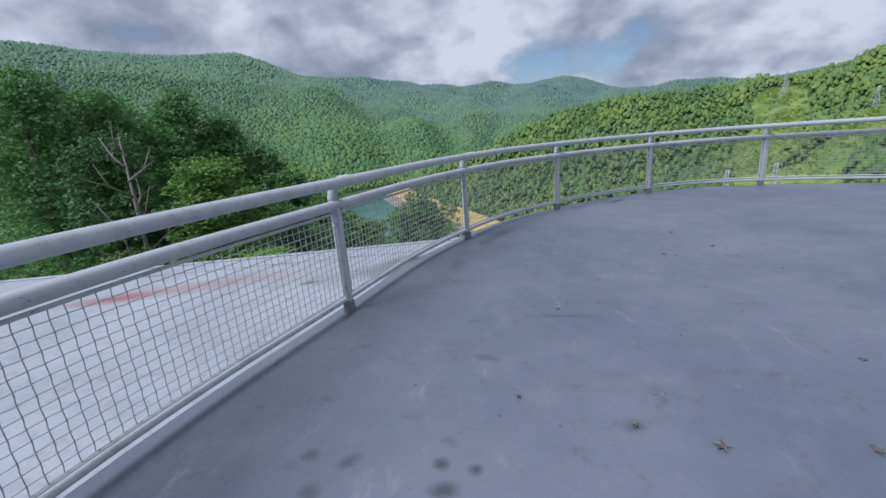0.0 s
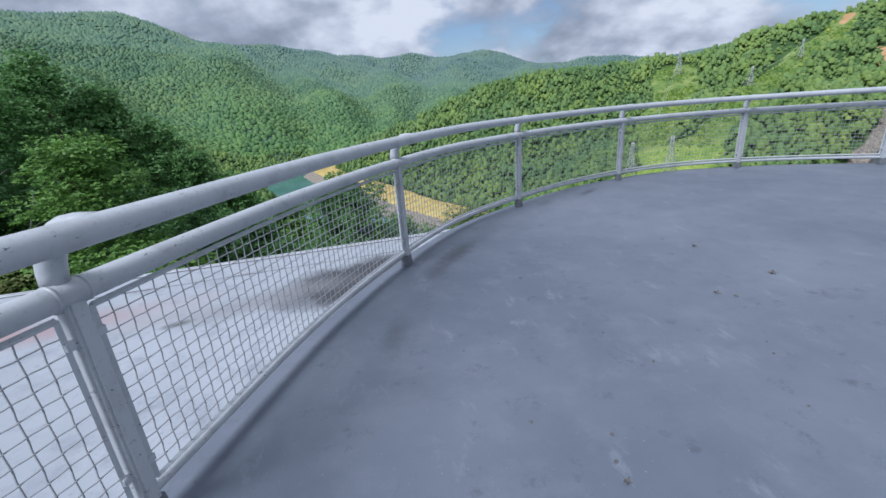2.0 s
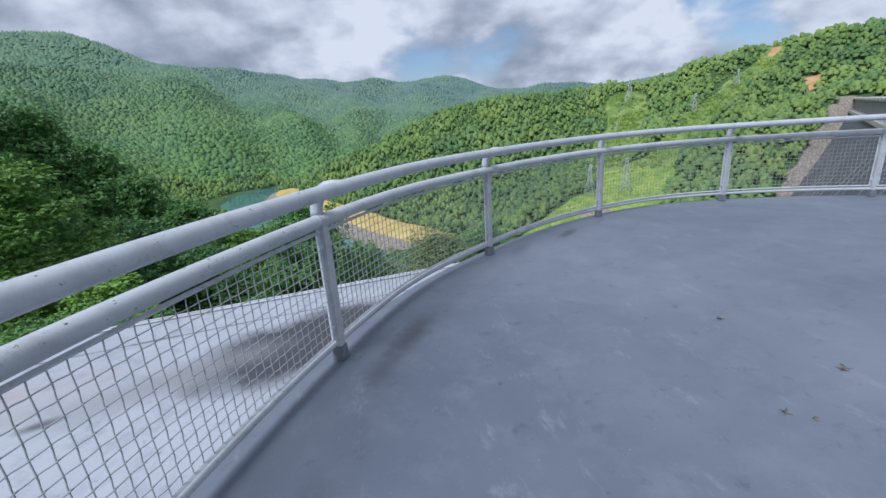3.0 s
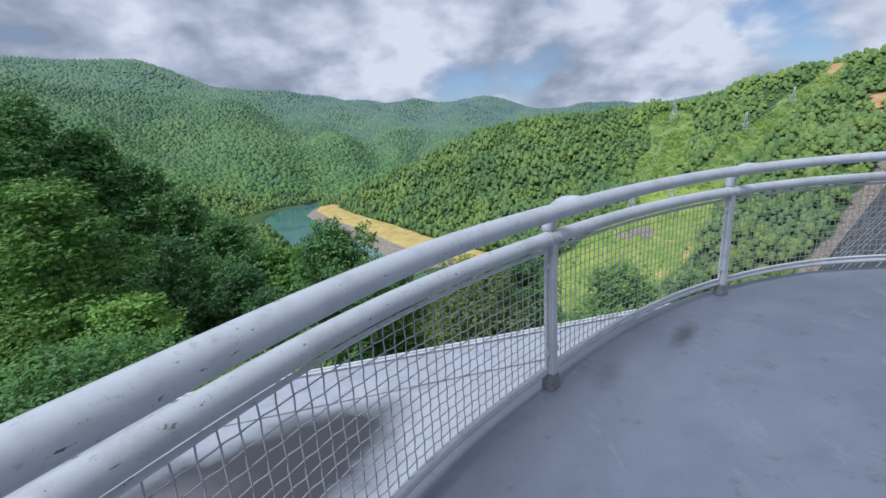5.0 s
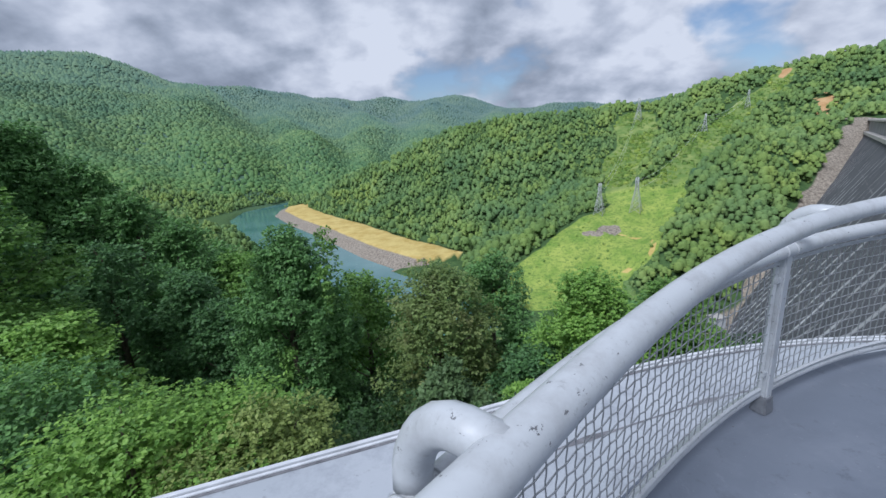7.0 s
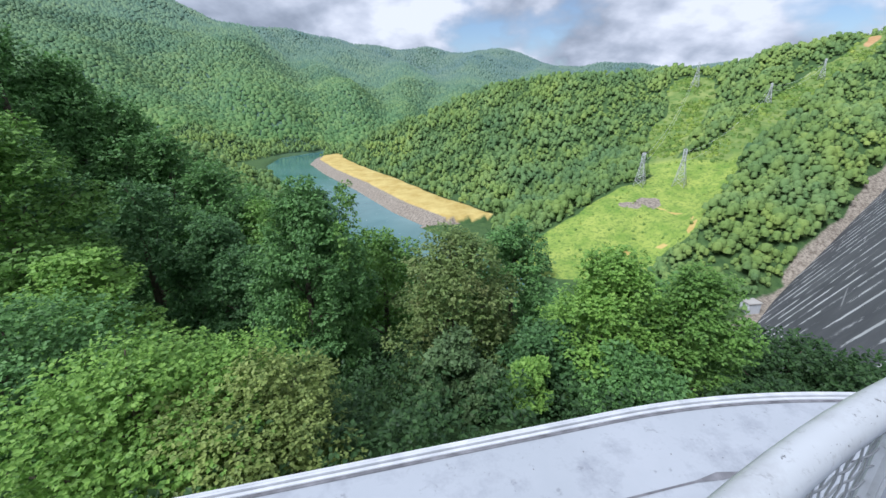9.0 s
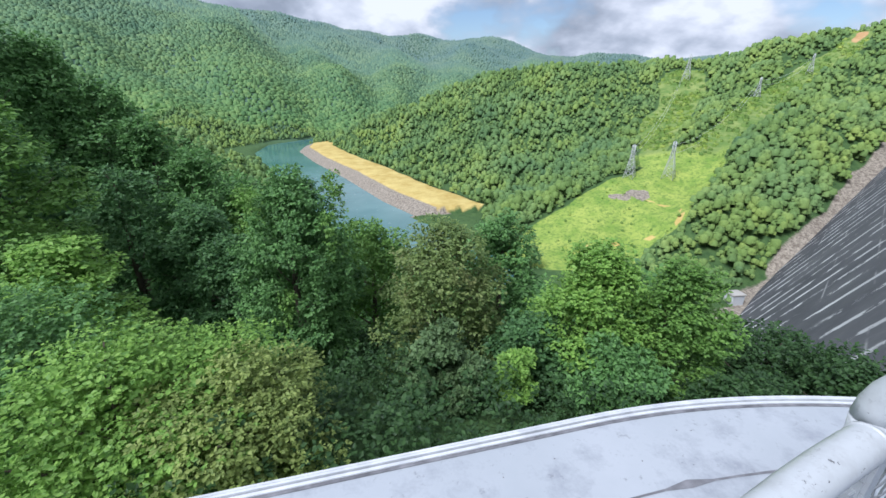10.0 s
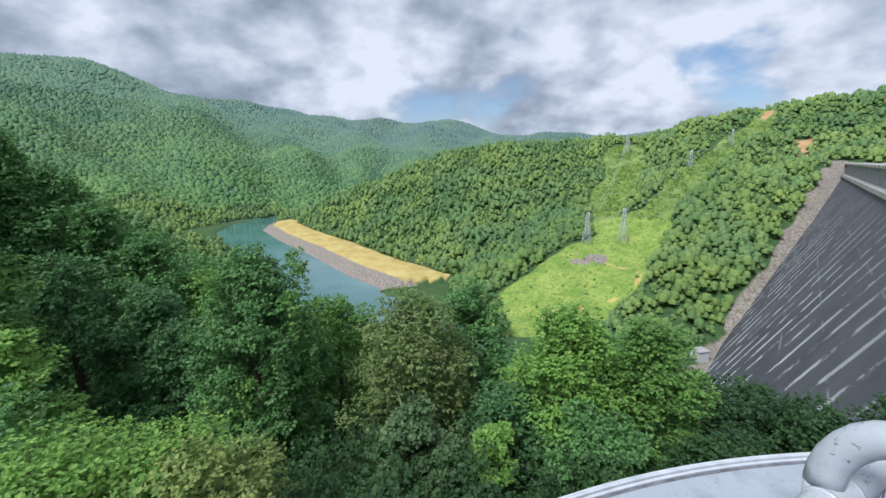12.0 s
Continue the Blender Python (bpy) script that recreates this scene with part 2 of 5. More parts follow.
def dam_material():
    k = Mat("dam_concrete", 0.8, 0, 0.3)
    c = k.ramp(k.noise(0.035, 5, 0.6), [(0.3, (0.075, 0.078, 0.09)), (0.7, (0.12, 0.123, 0.135))])
    c = k.mix(k.ramp(k.noise(0.3, 5, 0.7, stretch=(1, 1, 0.2)), [(0.5, 0), (0.8, 0.5)]), c, (0.16, 0.16, 0.17))
    dot = k.n("ShaderNodeVectorMath", Vector=k.co)
    dot.operation = "DOT_PRODUCT"
    dot.inputs[1].default_value = (0.819, 0.574, 0.0)
    lift = k.n("ShaderNodeSeparateXYZ", Vector=k.co)
    s = k.math("ADD", dot.outputs["Value"], k.math("MULTIPLY", k.noise(0.25, 4, 0.7), 1.6))
    joint = k.math("DIVIDE", k.math("PINGPONG", s, 7.6), 7.6)
    broken = k.ramp(k.noise(0.07, 6, 0.7, stretch=(1, 1, 0.6)), [(0.47, 0), (0.51, 1)])
    lower = k.ramp(k.math("DIVIDE", k.math("ADD", lift.outputs[2], 140.0), 140.0), [(0.45, 1), (0.85, 0.15)])
    line = k.math("MULTIPLY", k.ramp(joint, [(0.0, 1), (0.13, 0.95), (0.22, 0)]), broken)
    bloom = k.math("MULTIPLY", k.ramp(joint, [(0.0, 0.55), (0.4, 0)]), k.ramp(k.noise(0.11, 6, 0.75), [(0.54, 0), (0.64, 1)]))
    c = k.mix(k.math("MULTIPLY", k.math("ADD", line, bloom, True), lower), c, (0.66, 0.67, 0.68))
    tick = k.ramp(k.math("DIVIDE", k.math("PINGPONG", lift.outputs[2], 9.0), 9.0), [(0.0, 1), (0.06, 0)])
    c = k.mix(k.math("MULTIPLY", k.math("MULTIPLY", tick, lower), k.ramp(k.noise(0.05, 4), [(0.52, 0), (0.6, 0.8)])), c, (0.45, 0.45, 0.46))
    return k.done(c, k.noise(0.8, 5), 0.3, 0.2)


def terrain_material():
    k = Mat("hill_ground", 0.9, 0, 0.2)
    big, fine, tiny = k.noise(0.012, 4), k.noise(0.15, 5, 0.7), k.noise(1.2, 4, 0.7)
    c = k.mix(k.ramp(fine, [(0.35, 0), (0.65, 1)]), (0.045, 0.092, 0.033), (0.085, 0.15, 0.048))
    # Haze over the far ground is put into its colour, bluer and paler.
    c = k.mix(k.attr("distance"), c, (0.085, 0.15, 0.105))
    meadow = k.mix(k.ramp(k.noise(0.06, 6, 0.7), [(0.35, 0), (0.68, 1)]), (0.175, 0.29, 0.05), (0.39, 0.455, 0.105))
    meadow = k.mix(k.ramp(k.noise(0.35, 4, 0.7), [(0.5, 0), (0.6, 0.7)]), meadow, (0.10, 0.19, 0.045))
    rough_grass = k.mix(k.ramp(k.noise(0.05, 6, 0.7), [(0.4, 0), (0.62, 1)]), (0.13, 0.22, 0.055), (0.26, 0.32, 0.10))
    meadow = k.mix(k.ramp(k.math("ADD", k.attr("upland"), k.math("MULTIPLY", k.math("SUBTRACT", big, 0.5), 0.5)), [(0.35, 0), (0.65, 1)]), meadow, rough_grass)
    c = k.mix(k.ramp(k.math("ADD", k.attr("meadow"), k.math("MULTIPLY", k.math("SUBTRACT", fine, 0.5), 0.12)), [(0.47, 0), (0.53, 1)]), c, meadow)
    rock = k.mix(k.ramp(k.noise(0.45, 5, 0.75), [(0.4, 0), (0.6, 1)]), (0.17, 0.142, 0.115), (0.39, 0.345, 0.285))
    c = k.mix(k.ramp(k.math("ADD", k.attr("rock"), k.math("MULTIPLY", k.math("SUBTRACT", fine, 0.5), 0.12)), [(0.47, 0), (0.53, 1)]), c, rock)
    hay = k.mix(k.ramp(k.noise(0.06, 5, 0.65), [(0.35, 0), (0.65, 1)]), (0.46, 0.33, 0.10), (0.62, 0.50, 0.19))
    c = k.mix(k.ramp(k.math("ADD", k.attr("hay"), k.math("MULTIPLY", k.math("SUBTRACT", fine, 0.5), 0.12)), [(0.47, 0), (0.53, 1)]), c, hay)
    clay = k.mix(k.ramp(k.noise(0.08, 5, 0.7), [(0.35, 0), (0.65, 1)]), (0.42, 0.24, 0.10), (0.58, 0.38, 0.20))
    c = k.mix(k.ramp(k.math("ADD", k.attr("clay"), k.math("MULTIPLY", k.math("SUBTRACT", fine, 0.5), 0.12)), [(0.47, 0), (0.53, 1)]), c, clay)
    return k.done(c, k.math("ADD", fine, k.math("MULTIPLY", tiny, 0.3)), 0.8, 1.2)


def water_material():
    k = Mat("river_water", 0.12, 0, 0.5)
    c = k.mix(k.ramp(k.noise(0.012, 4), [(0.35, 0), (0.65, 1)]), (0.045, 0.15, 0.15), (0.10, 0.22, 0.22))
    c = k.mix(k.ramp(k.noise(0.22, 5, 0.7, stretch=(1, 0.5, 1)), [(0.66, 0), (0.7, 0.8)]), c, (0.55, 0.62, 0.62))
    return k.done(c, k.noise(0.5, 5, 0.6, stretch=(1, 0.5, 1)), 0.25, 0.25)


M_DAM, M_GROUND, M_WATER = dam_material(), terrain_material(), water_material()
M_PALE = plain("pale_concrete", (0.34, 0.33, 0.31), (0.46, 0.44, 0.41), 0.05, 0.8)
M_GREYWALL = plain("parapet_concrete", (0.2, 0.2, 0.21), (0.3, 0.3, 0.31), 0.08, 0.8)
L_DARK = leaf_material("leaf_deep_green", (0.072, 0.16, 0.06), (0.165, 0.325, 0.095))
L_MID = leaf_material("leaf_mid_green", (0.08, 0.175, 0.045), (0.195, 0.35, 0.075))
L_BRIGHT = leaf_material("leaf_fresh_green", (0.115, 0.245, 0.052), (0.265, 0.44, 0.088))
L_OLIVE = leaf_material("leaf_olive_brown", (0.095, 0.16, 0.05), (0.225, 0.305, 0.095), (0.25, 0.235, 0.10))
L_YELLOW = leaf_material("leaf_yellow_green", (0.13, 0.20, 0.055), (0.31, 0.385, 0.11))
# Deep shade under the taller trees is put into this leaf colour.
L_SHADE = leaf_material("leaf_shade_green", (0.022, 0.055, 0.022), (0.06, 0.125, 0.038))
# Darker leaf copy: shadow on the lower slope trees is in the colour.
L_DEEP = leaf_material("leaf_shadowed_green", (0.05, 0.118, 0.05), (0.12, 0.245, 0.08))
L_BLUE = leaf_material("leaf_grey_green", (0.065, 0.12, 0.05), (0.15, 0.235, 0.095))
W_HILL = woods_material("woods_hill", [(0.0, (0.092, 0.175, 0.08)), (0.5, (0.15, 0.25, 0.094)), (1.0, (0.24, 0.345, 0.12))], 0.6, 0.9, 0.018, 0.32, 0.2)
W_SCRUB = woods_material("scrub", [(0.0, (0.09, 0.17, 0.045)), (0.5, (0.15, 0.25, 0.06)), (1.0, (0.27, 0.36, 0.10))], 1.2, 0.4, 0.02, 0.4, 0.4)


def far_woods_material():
    k = Mat("woods_mountain_hazed", 0.8, 0, 0.1)
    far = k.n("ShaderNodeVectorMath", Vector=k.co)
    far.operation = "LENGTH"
    # Aerial haze is put into the colour: bluer and paler with distance.
    haze = k.ramp(k.math("DIVIDE", far.outputs["Value"], 4000.0), [(0.30, 0), (0.85, 1)])
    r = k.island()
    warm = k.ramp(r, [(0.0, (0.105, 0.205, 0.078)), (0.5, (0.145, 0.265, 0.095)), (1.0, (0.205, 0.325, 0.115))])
    hazed = k.ramp(r, [(0.0, (0.135, 0.215, 0.205)), (1.0, (0.175, 0.260, 0.230))])
    c = k.mix(haze, warm, hazed)
    c = k.mix(k.ramp(k.noise(0.0035, 4, 0.6), [(0.4, 0), (0.62, 0.55)]), c, k.mix(1.0, c, (1.35, 1.2, 0.9), "MULTIPLY"))
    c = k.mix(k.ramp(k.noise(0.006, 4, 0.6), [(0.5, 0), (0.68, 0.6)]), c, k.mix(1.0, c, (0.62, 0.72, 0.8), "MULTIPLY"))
    # Shade between the crowns is painted where this bump grain is low.
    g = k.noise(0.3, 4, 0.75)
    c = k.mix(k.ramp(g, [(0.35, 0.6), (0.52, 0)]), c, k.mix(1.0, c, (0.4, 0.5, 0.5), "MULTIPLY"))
    return k.done(c, g, 0.8, 2.0)


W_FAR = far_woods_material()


# ---- mesh helpers ----
def mesh_from(name, verts, faces, material, smooth=False, parent=None, label="", attrs=None):
    """One mesh object from numpy arrays; faces all of one size."""
    verts, faces = np.asarray(verts, np.float32), np.asarray(faces, np.int32)
    me = bpy.data.meshes.new(name)
    me.vertices.add(len(verts))
    me.vertices.foreach_set("co", verts.ravel())
    k = faces.shape[1]
    me.loops.add(faces.size)
    me.loops.foreach_set("vertex_index", faces.ravel())
    me.polygons.add(len(faces))
    me.polygons.foreach_set("loop_start", np.arange(0, faces.size, k, dtype=np.int32))
    me.polygons.foreach_set("use_smooth", np.full(len(faces), smooth))
    me.update(calc_edges=True)
    me.validate()
    for key, values in (attrs or {}).items():
        me.attributes.new(key, "FLOAT", "POINT").data.foreach_set("value", np.asarray(values, np.float32))
    me.materials.append(material)
    ob = new(name, me)
    if parent is not None:
        ob.parent = parent
    if label:
        ob["label"] = label
    return ob


def part(name, bm, material, parent=None, label="", smooth=True):
    me = bpy.data.meshes.new(name)
    bmesh.ops.recalc_face_normals(bm, faces=bm.faces)
    for f in bm.faces:
        f.smooth = smooth
    bm.to_mesh(me)
    bm.free()
    me.materials.append(material)
    ob = new(name, me)
    if parent is not None:
        ob.parent = parent
    if label:
        ob["label"] = label
    return ob


def tube_arrays(points, radii, sides=10, closed_ends=True):
    """Vertices and quads of a pipe along points."""
    p = np.asarray(points, float)
    n = len(p)
    r = np.full(n, radii) if np.isscalar(radii) else np.asarray(radii, float)
    tg = np.gradient(p, axis=0)
    tg /= np.linalg.norm(tg, axis=1)[:, None] + 1e-9
    ref = np.array([0, 0, 1.0]) if abs(tg[:, 2]).mean() < 0.9 else np.array([1.0, 0, 0])
    u = np.cross(tg, ref)
    u /= np.linalg.norm(u, axis=1)[:, None] + 1e-9
    v = np.cross(u, tg)
    a = np.linspace(0, 2 * np.pi, sides, endpoint=False)
    ring = p[:, None] + r[:, None, None] * (np.cos(a)[None, :, None] * u[:, None] + np.sin(a)[None, :, None] * v[:, None])
    verts = ring.reshape(-1, 3)
    i, j = np.meshgrid(np.arange(n - 1), np.arange(sides), indexing="ij")
    j2 = (j + 1) % sides
    faces = np.stack([i * sides + j, i * sides + j2, (i + 1) * sides + j2, (i + 1) * sides + j], -1).reshape(-1, 4)
    if closed_ends:
        c0, c1 = len(verts), len(verts) + 1
        verts = np.vstack([verts, p[:1], p[-1:]])
        k = np.arange(sides)
        k2 = (k + 1) % sides
        cap0 = np.stack([k2, k, np.full(sides, c0), np.full(sides, c0)], -1)
        cap1 = np.stack([(n - 1) * sides + k, (n - 1) * sides + k2, np.full(sides, c1), np.full(sides, c1)], -1)
        return verts, faces, np.vstack([cap0, cap1])[:, :3]
    return verts, faces, None


def tubes(name, lines, material, parent=None, sides=10, label="", smooth=True):
    """One mesh of one or more pipes. lines: (points, radius) each."""
    vs, fs, off = [], [], 0
    for pts, r in lines:
        v, f, cap = tube_arrays(pts, r, sides)
        t = np.vstack([f[:, [0, 1, 2]], f[:, [0, 2, 3]], cap])
        vs.append(v), fs.append(t + off)
        off += len(v)
    return mesh_from(name, np.vstack(vs), np.vstack(fs), material, smooth, parent, label)


def box_bm(size, centre=(0, 0, 0), bevel=0.0):
    bm = bmesh.new()
    bmesh.ops.create_cube(bm, size=1)
    bmesh.ops.scale(bm, vec=size, verts=bm.verts)
    if bevel:
        bmesh.ops.bevel(bm, geom=bm.edges[:], offset=bevel, segments=2, affect="EDGES")
    bmesh.ops.translate(bm, vec=centre, verts=bm.verts)
    return bm


def slab(name, outline, top, bottom, material, parent=None, label="", smooth=False):
    """A flat slab with a given outline."""
    bm = bmesh.new()
    face = bm.faces.new([bm.verts.new((x, y, top)) for x, y in outline])
    low = bmesh.ops.extrude_face_region(bm, geom=[face])["geom"]
    bmesh.ops.translate(bm, vec=(0, 0, bottom - top), verts=[g for g in low if isinstance(g, bmesh.types.BMVert)])
    bmesh.ops.triangulate(bm, faces=[f for f in bm.faces if len(f.verts) > 4])
    return part(name, bm, material, parent, label, smooth)


def lattice(seed):
    return np.random.RandomState(seed).rand(64, 64)


LATS = [lattice(s) for s in range(8)]


def vnoise(x, y, scale, seed=0):
    """Smooth value noise in -1..1."""
    g = LATS[seed % 8]
    x, y = np.asarray(x, float) / scale + 17.3 * seed, np.asarray(y, float) / scale + 9.1 * seed
    i, j = np.floor(x).astype(int), np.floor(y).astype(int)
    fx, fy = x - i, y - j
    fx, fy = fx * fx * (3 - 2 * fx), fy * fy * (3 - 2 * fy)
    a, b = g[i % 64, j % 64], g[(i + 1) % 64, j % 64]
    c, d = g[i % 64, (j + 1) % 64], g[(i + 1) % 64, (j + 1) % 64]
    return ((a * (1 - fx) + b * fx) * (1 - fy) + (c * (1 - fx) + d * fx) * fy) * 2 - 1


def polar(az, dist):
    return 6 + dist * math.sin(radians(az)), 9 + dist * math.cos(radians(az))


# ---- the land ----
def along(line, x, y):
    """Distance to a polyline, its height there, how far along it, and the side."""
    best, z, s, side = np.full(x.shape, 1e9), np.zeros(x.shape), np.zeros(x.shape), np.ones(x.shape)
    run = 0.0
    for a, b in zip(line[:-1], line[1:]):
        ax, ay, bx, by = a[0], a[1], b[0], b[1]
        ll = math.hypot(bx - ax, by - ay)
        t = np.clip(((x - ax) * (bx - ax) + (y - ay) * (by - ay)) / ll ** 2, 0, 1)
        d = np.hypot(x - ax - t * (bx - ax), y - ay - t * (by - ay))
        near = d < best
        best = np.where(near, d, best)
        if len(a) > 2:
            z = np.where(near, a[2] + t * (b[2] - a[2]), z)
        s = np.where(near, run + t * ll, s)
        side = np.where(near, np.sign((x - ax) * (by - ay) - (y - ay) * (bx - ax)), side)
        run += ll
    return best, z, s, side


def crest(spec, trees):
    """A ridge line from (azimuth, slope of sight, distance) as one sees it over the treetops."""
    return [(*polar(a, d), 1.5 + e * d - trees) for a, e, d in spec]


FAR_RANGE = crest([(-75, .15, 2500), (-55, .17, 2600), (-44, .190, 2650), (-35, .183, 2750), (-28.5, .190, 2800), (-25, .193, 2850), (-21, .166, 2950), (-18.6, .150, 3050), (-10.3, .134, 3300), (-3.4, .110, 3500), (2.2, .103, 3700),
                   (5.8, .1074, 3800), (9.5, .101, 3850), (12.8, .1036, 3900), (17.7, .090, 4000), (21.4, .070, 4150), (25, .065, 4250), (30.7, .0698, 4300), (36, .058, 4350), (60, .05, 4400), (80, .05, 4400)], 8)
RIGHT_RIDGE = crest([(-4, -.095, 1060), (-1, -.072, 1020), (1.7, -.048, 980), (7.8, -.011, 960), (13.9, .034, 960), (20.7, .0514, 960), (29.4, .0546, 960), (36.8, .0568, 960), (40.5, .058, 960), (44.9, .089, 980), (48, .096, 1000), (52.8, .104, 1020), (59.4, .1135, 1040), (75, .12, 1050)], 15)
CUT = [(150, 322, -124), (210, 370, -99), (290, 412, -74), (429, 475, -27), (553, 545, 0), (665, 600, 27), (789, 640, 62)]
SPUR = [(640, 420, 4), (540, 400, -8), (421, 369, -27), (338, 326, -66), (270, 296, -93), (235, 262, -120)]
LEFT_SHOULDER = [(-560, 480, 60), (-371, 593, -14), (-310, 627, -38), (-270, 650, -62), (-235, 690, -95), (-215, 760, -125)]
NEAR_HILL = [(-260, 110, 40), (-150, 125, 14), (-95, 122, 2), (-76, 128, -5), (-60, 136, -17), (-48, 146, -30), (-28, 190, -66)]
KNOLL = [(-90, -60, -4), (-20, -20, -4.5), (6, 2, -5.5), (60, -40, -5)]
FOLDS = [[(-1500, 2100, 430), (-1000, 1750, 210), (-640, 1400, 40), (-420, 1120, -80)], [(-1212, 2600, 480), (-800, 2050, 250), (-480, 1620, 70), (-260, 1300, -90)], [(-560, 3150, 390), (-330, 2450, 190), (-120, 1800, 20), (-40, 1400, -95)],
         [(200, 3650, 340), (160, 2700, 150), (120, 1900, 0), (60, 1420, -95)], [(900, 3800, 340), (560, 2800, 150), (380, 2000, 30)], [(1500, 3900, 250), (1000, 2700, 120), (700, 1900, 50)]]
RIVER = [(70, 300), (22, 400), (-28, 500), (-84, 650), (-148, 800), (-200, 950), (-200, 1060), (-140, 1150), (0, 1210)]
WATER = -133.0


def smax(a, b, k):
    return np.maximum(a, b) + k * np.log1p(np.exp(-np.abs(a - b) / k))


def ridge(line, x, y, fall, width):
    d, z, _, _ = along(line, x, y)
    return z - fall * (np.sqrt(d * d + width * width) - width)


DAM_A, DAM_D, DAM_N = np.array([602.5, 375.5]), np.array([0.819, 0.574]), np.array([-0.574, 0.819])


def dam_offset(z):
    """How far downstream of the crest line the face stands at a height."""
    return 9 + 0.57 * np.maximum(0, -z - 14)


GROIN = [(611, 391, -1), (525, 345, -38), (445, 303, -66), (345, 255, -100), (244, 208, -131), (219, 195, -133)]


def height(x, y):
    h = ridge(FAR_RANGE, x, y, 0.46, 50)
    for f in FOLDS:
        h = smax(h, ridge(f, x, y, 0.42, 30), 10)
    h = smax(h, ridge(RIGHT_RIDGE, x, y, 0.40, 40), 10)
    h = h + np.clip((h + 130) / 120, 0, 1) * (vnoise(x, y, 420, 1) * 30 + vnoise(x, y, 190, 2) * 16) * np.clip((np.hypot(x, y) - 900) / 900, 0, 1)
    far, turn = np.hypot(x, y), np.arctan2(x, y)
    below = np.clip(along(FAR_RANGE, x, y)[0] / 300 - 0.15, 0, 1) * np.clip((far - 1150) / 400, 0, 1)
    h = h + below * vnoise(turn * 2500, far * 0.3, 230, 6) * 42
    h = smax(h, ridge(LEFT_SHOULDER, x, y, 0.42, 20), 6)
    h = smax(h, ridge(CUT, x, y, 0.40, 40), 5)
    h = smax(h, ridge(SPUR, x, y, 0.60, 25), 4)
    h = smax(h, ridge(NEAR_HILL, x, y, 0.60, 12), 4)
    h = smax(h, ridge(KNOLL, x, y, 0.56, 11), 3)
    h = smax(h, np.full(h.shape, -130.0), 4)
    d, _, s, side = along(RIVER, x, y)
    bank = side > 0
    right = np.interp(d, [0, 40, 46, 70, 76, 120, 150], [-139, -139, -133, -123, -122, -121, -121])
    left = np.interp(d, [0, 34, 40, 48, 90, 91], [-139, -139, -133, -130, -60, 9999])
    reach = (y > 452) & (s < 830)
    h = np.where(bank & (d < 122) & reach, right, np.where(bank & (d < 150) & reach, np.minimum(h, -121 + (d - 122) * 1.2) , np.minimum(h, left)))
    h = h + np.clip((h + 125) / 20, 0, 1) * (vnoise(x, y, 60, 3) * 3 + vnoise(x, y, 22, 4) * 1.2) * np.clip((np.hypot(x - 6, y - 9) - 20) / 60, 0, 1)
    g = ridge(GROIN, x, y, 0.75, 6)
    inside = (x - DAM_A[0]) * DAM_N[0] + (y - DAM_A[1]) * DAM_N[1]
    h = np.where(inside > 0, np.maximum(h, np.minimum(g, 2)), h)
    return h


def field(inside):
    """A soft field from a distance inside an outline (metres): 0.5 on the outline."""
    return np.clip(0.5 + inside / 30.0, 0, 1)


CLEARING = [(150, 318), (235, 345), (300, 385), (373, 416), (515, 518), (632, 572), (715, 590), (789, 640)]
SIDE_CUT = [(298, 420), (418, 560), (503, 660), (545, 712)]
TRACK = [(255, 352), (268, 335), (266, 315), (248, 300), (215, 308), (175, 312)]


def covers(x, y, h):
    """Ground cover at places: meadow, hay, rock, clay (0..1, edge at 0.5)."""
    d, _, s, side = along(RIVER, x, y)
    wob = vnoise(x, y, 30, 5) * 2
    reach = np.where(side > 0, np.minimum(y - 452, 830 - s), -30.0)
    hay = field(np.minimum(np.minimum(d - 68 - wob * 0.3, 116 + wob - d), reach))
    rock = field(np.minimum(np.minimum(d - 36, 80 - d), reach + 6))
    dc, _, sc, _ = along(CLEARING, x, y)
    wide = np.interp(sc, [0, 90, 165, 250, 420, 560, 900], [38, 50, 34, 24, 20, 16, 18]) + vnoise(x, y, 45, 6) * 7 + vnoise(x, y, 17, 2) * 4
    meadow = field(wide - dc)
    d2, _, s2, _ = along(SIDE_CUT, x, y)
    upland = np.clip(np.maximum((sc - 190) / 90, np.where(d2 < 60, 1.0, 0.0) * np.clip(s2 / 40, 0, 1)), 0, 1)
    meadow = np.maximum(meadow, field(np.interp(s2, [0, 150, 400], [16, 30, 32]) + vnoise(x, y, 40, 3) * 9 - d2))
    hay = np.maximum(hay, field((1.7 + vnoise(x, y, 14, 3) * 0.8 - along(TRACK, x, y)[0]) * 3))
    u, w = (x - 668) * 0.81 + (y - 482) * 0.585, (y - 482) * 0.81 - (x - 668) * 0.585
    clay = field((1 + vnoise(x, y, 7, 2) * 0.9 - np.hypot(u / 34, w / 9)) * 16)
    top = along(CLEARING[-3:], x, y)[0]
    clay = np.maximum(clay, field(np.where(sc > 640, 4 + vnoise(x, y, 20, 1) * 6 - top, -30)))
    rock = np.maximum(rock, field((1 + vnoise(x, y, 6, 1) * 0.8 - np.hypot((x - 246) / 17, (y - 362) / 8)) * 12))
    rock = np.maximum(rock, field((3.5 - along([(575, 434), (612, 402)], x, y)[0]) * 2))
    dg = along(GROIN, x, y)[0]
    rock = np.maximum(rock, field(15 + vnoise(x, y, 16, 2) * 5 - dg))
    return meadow, hay, rock, clay, upland


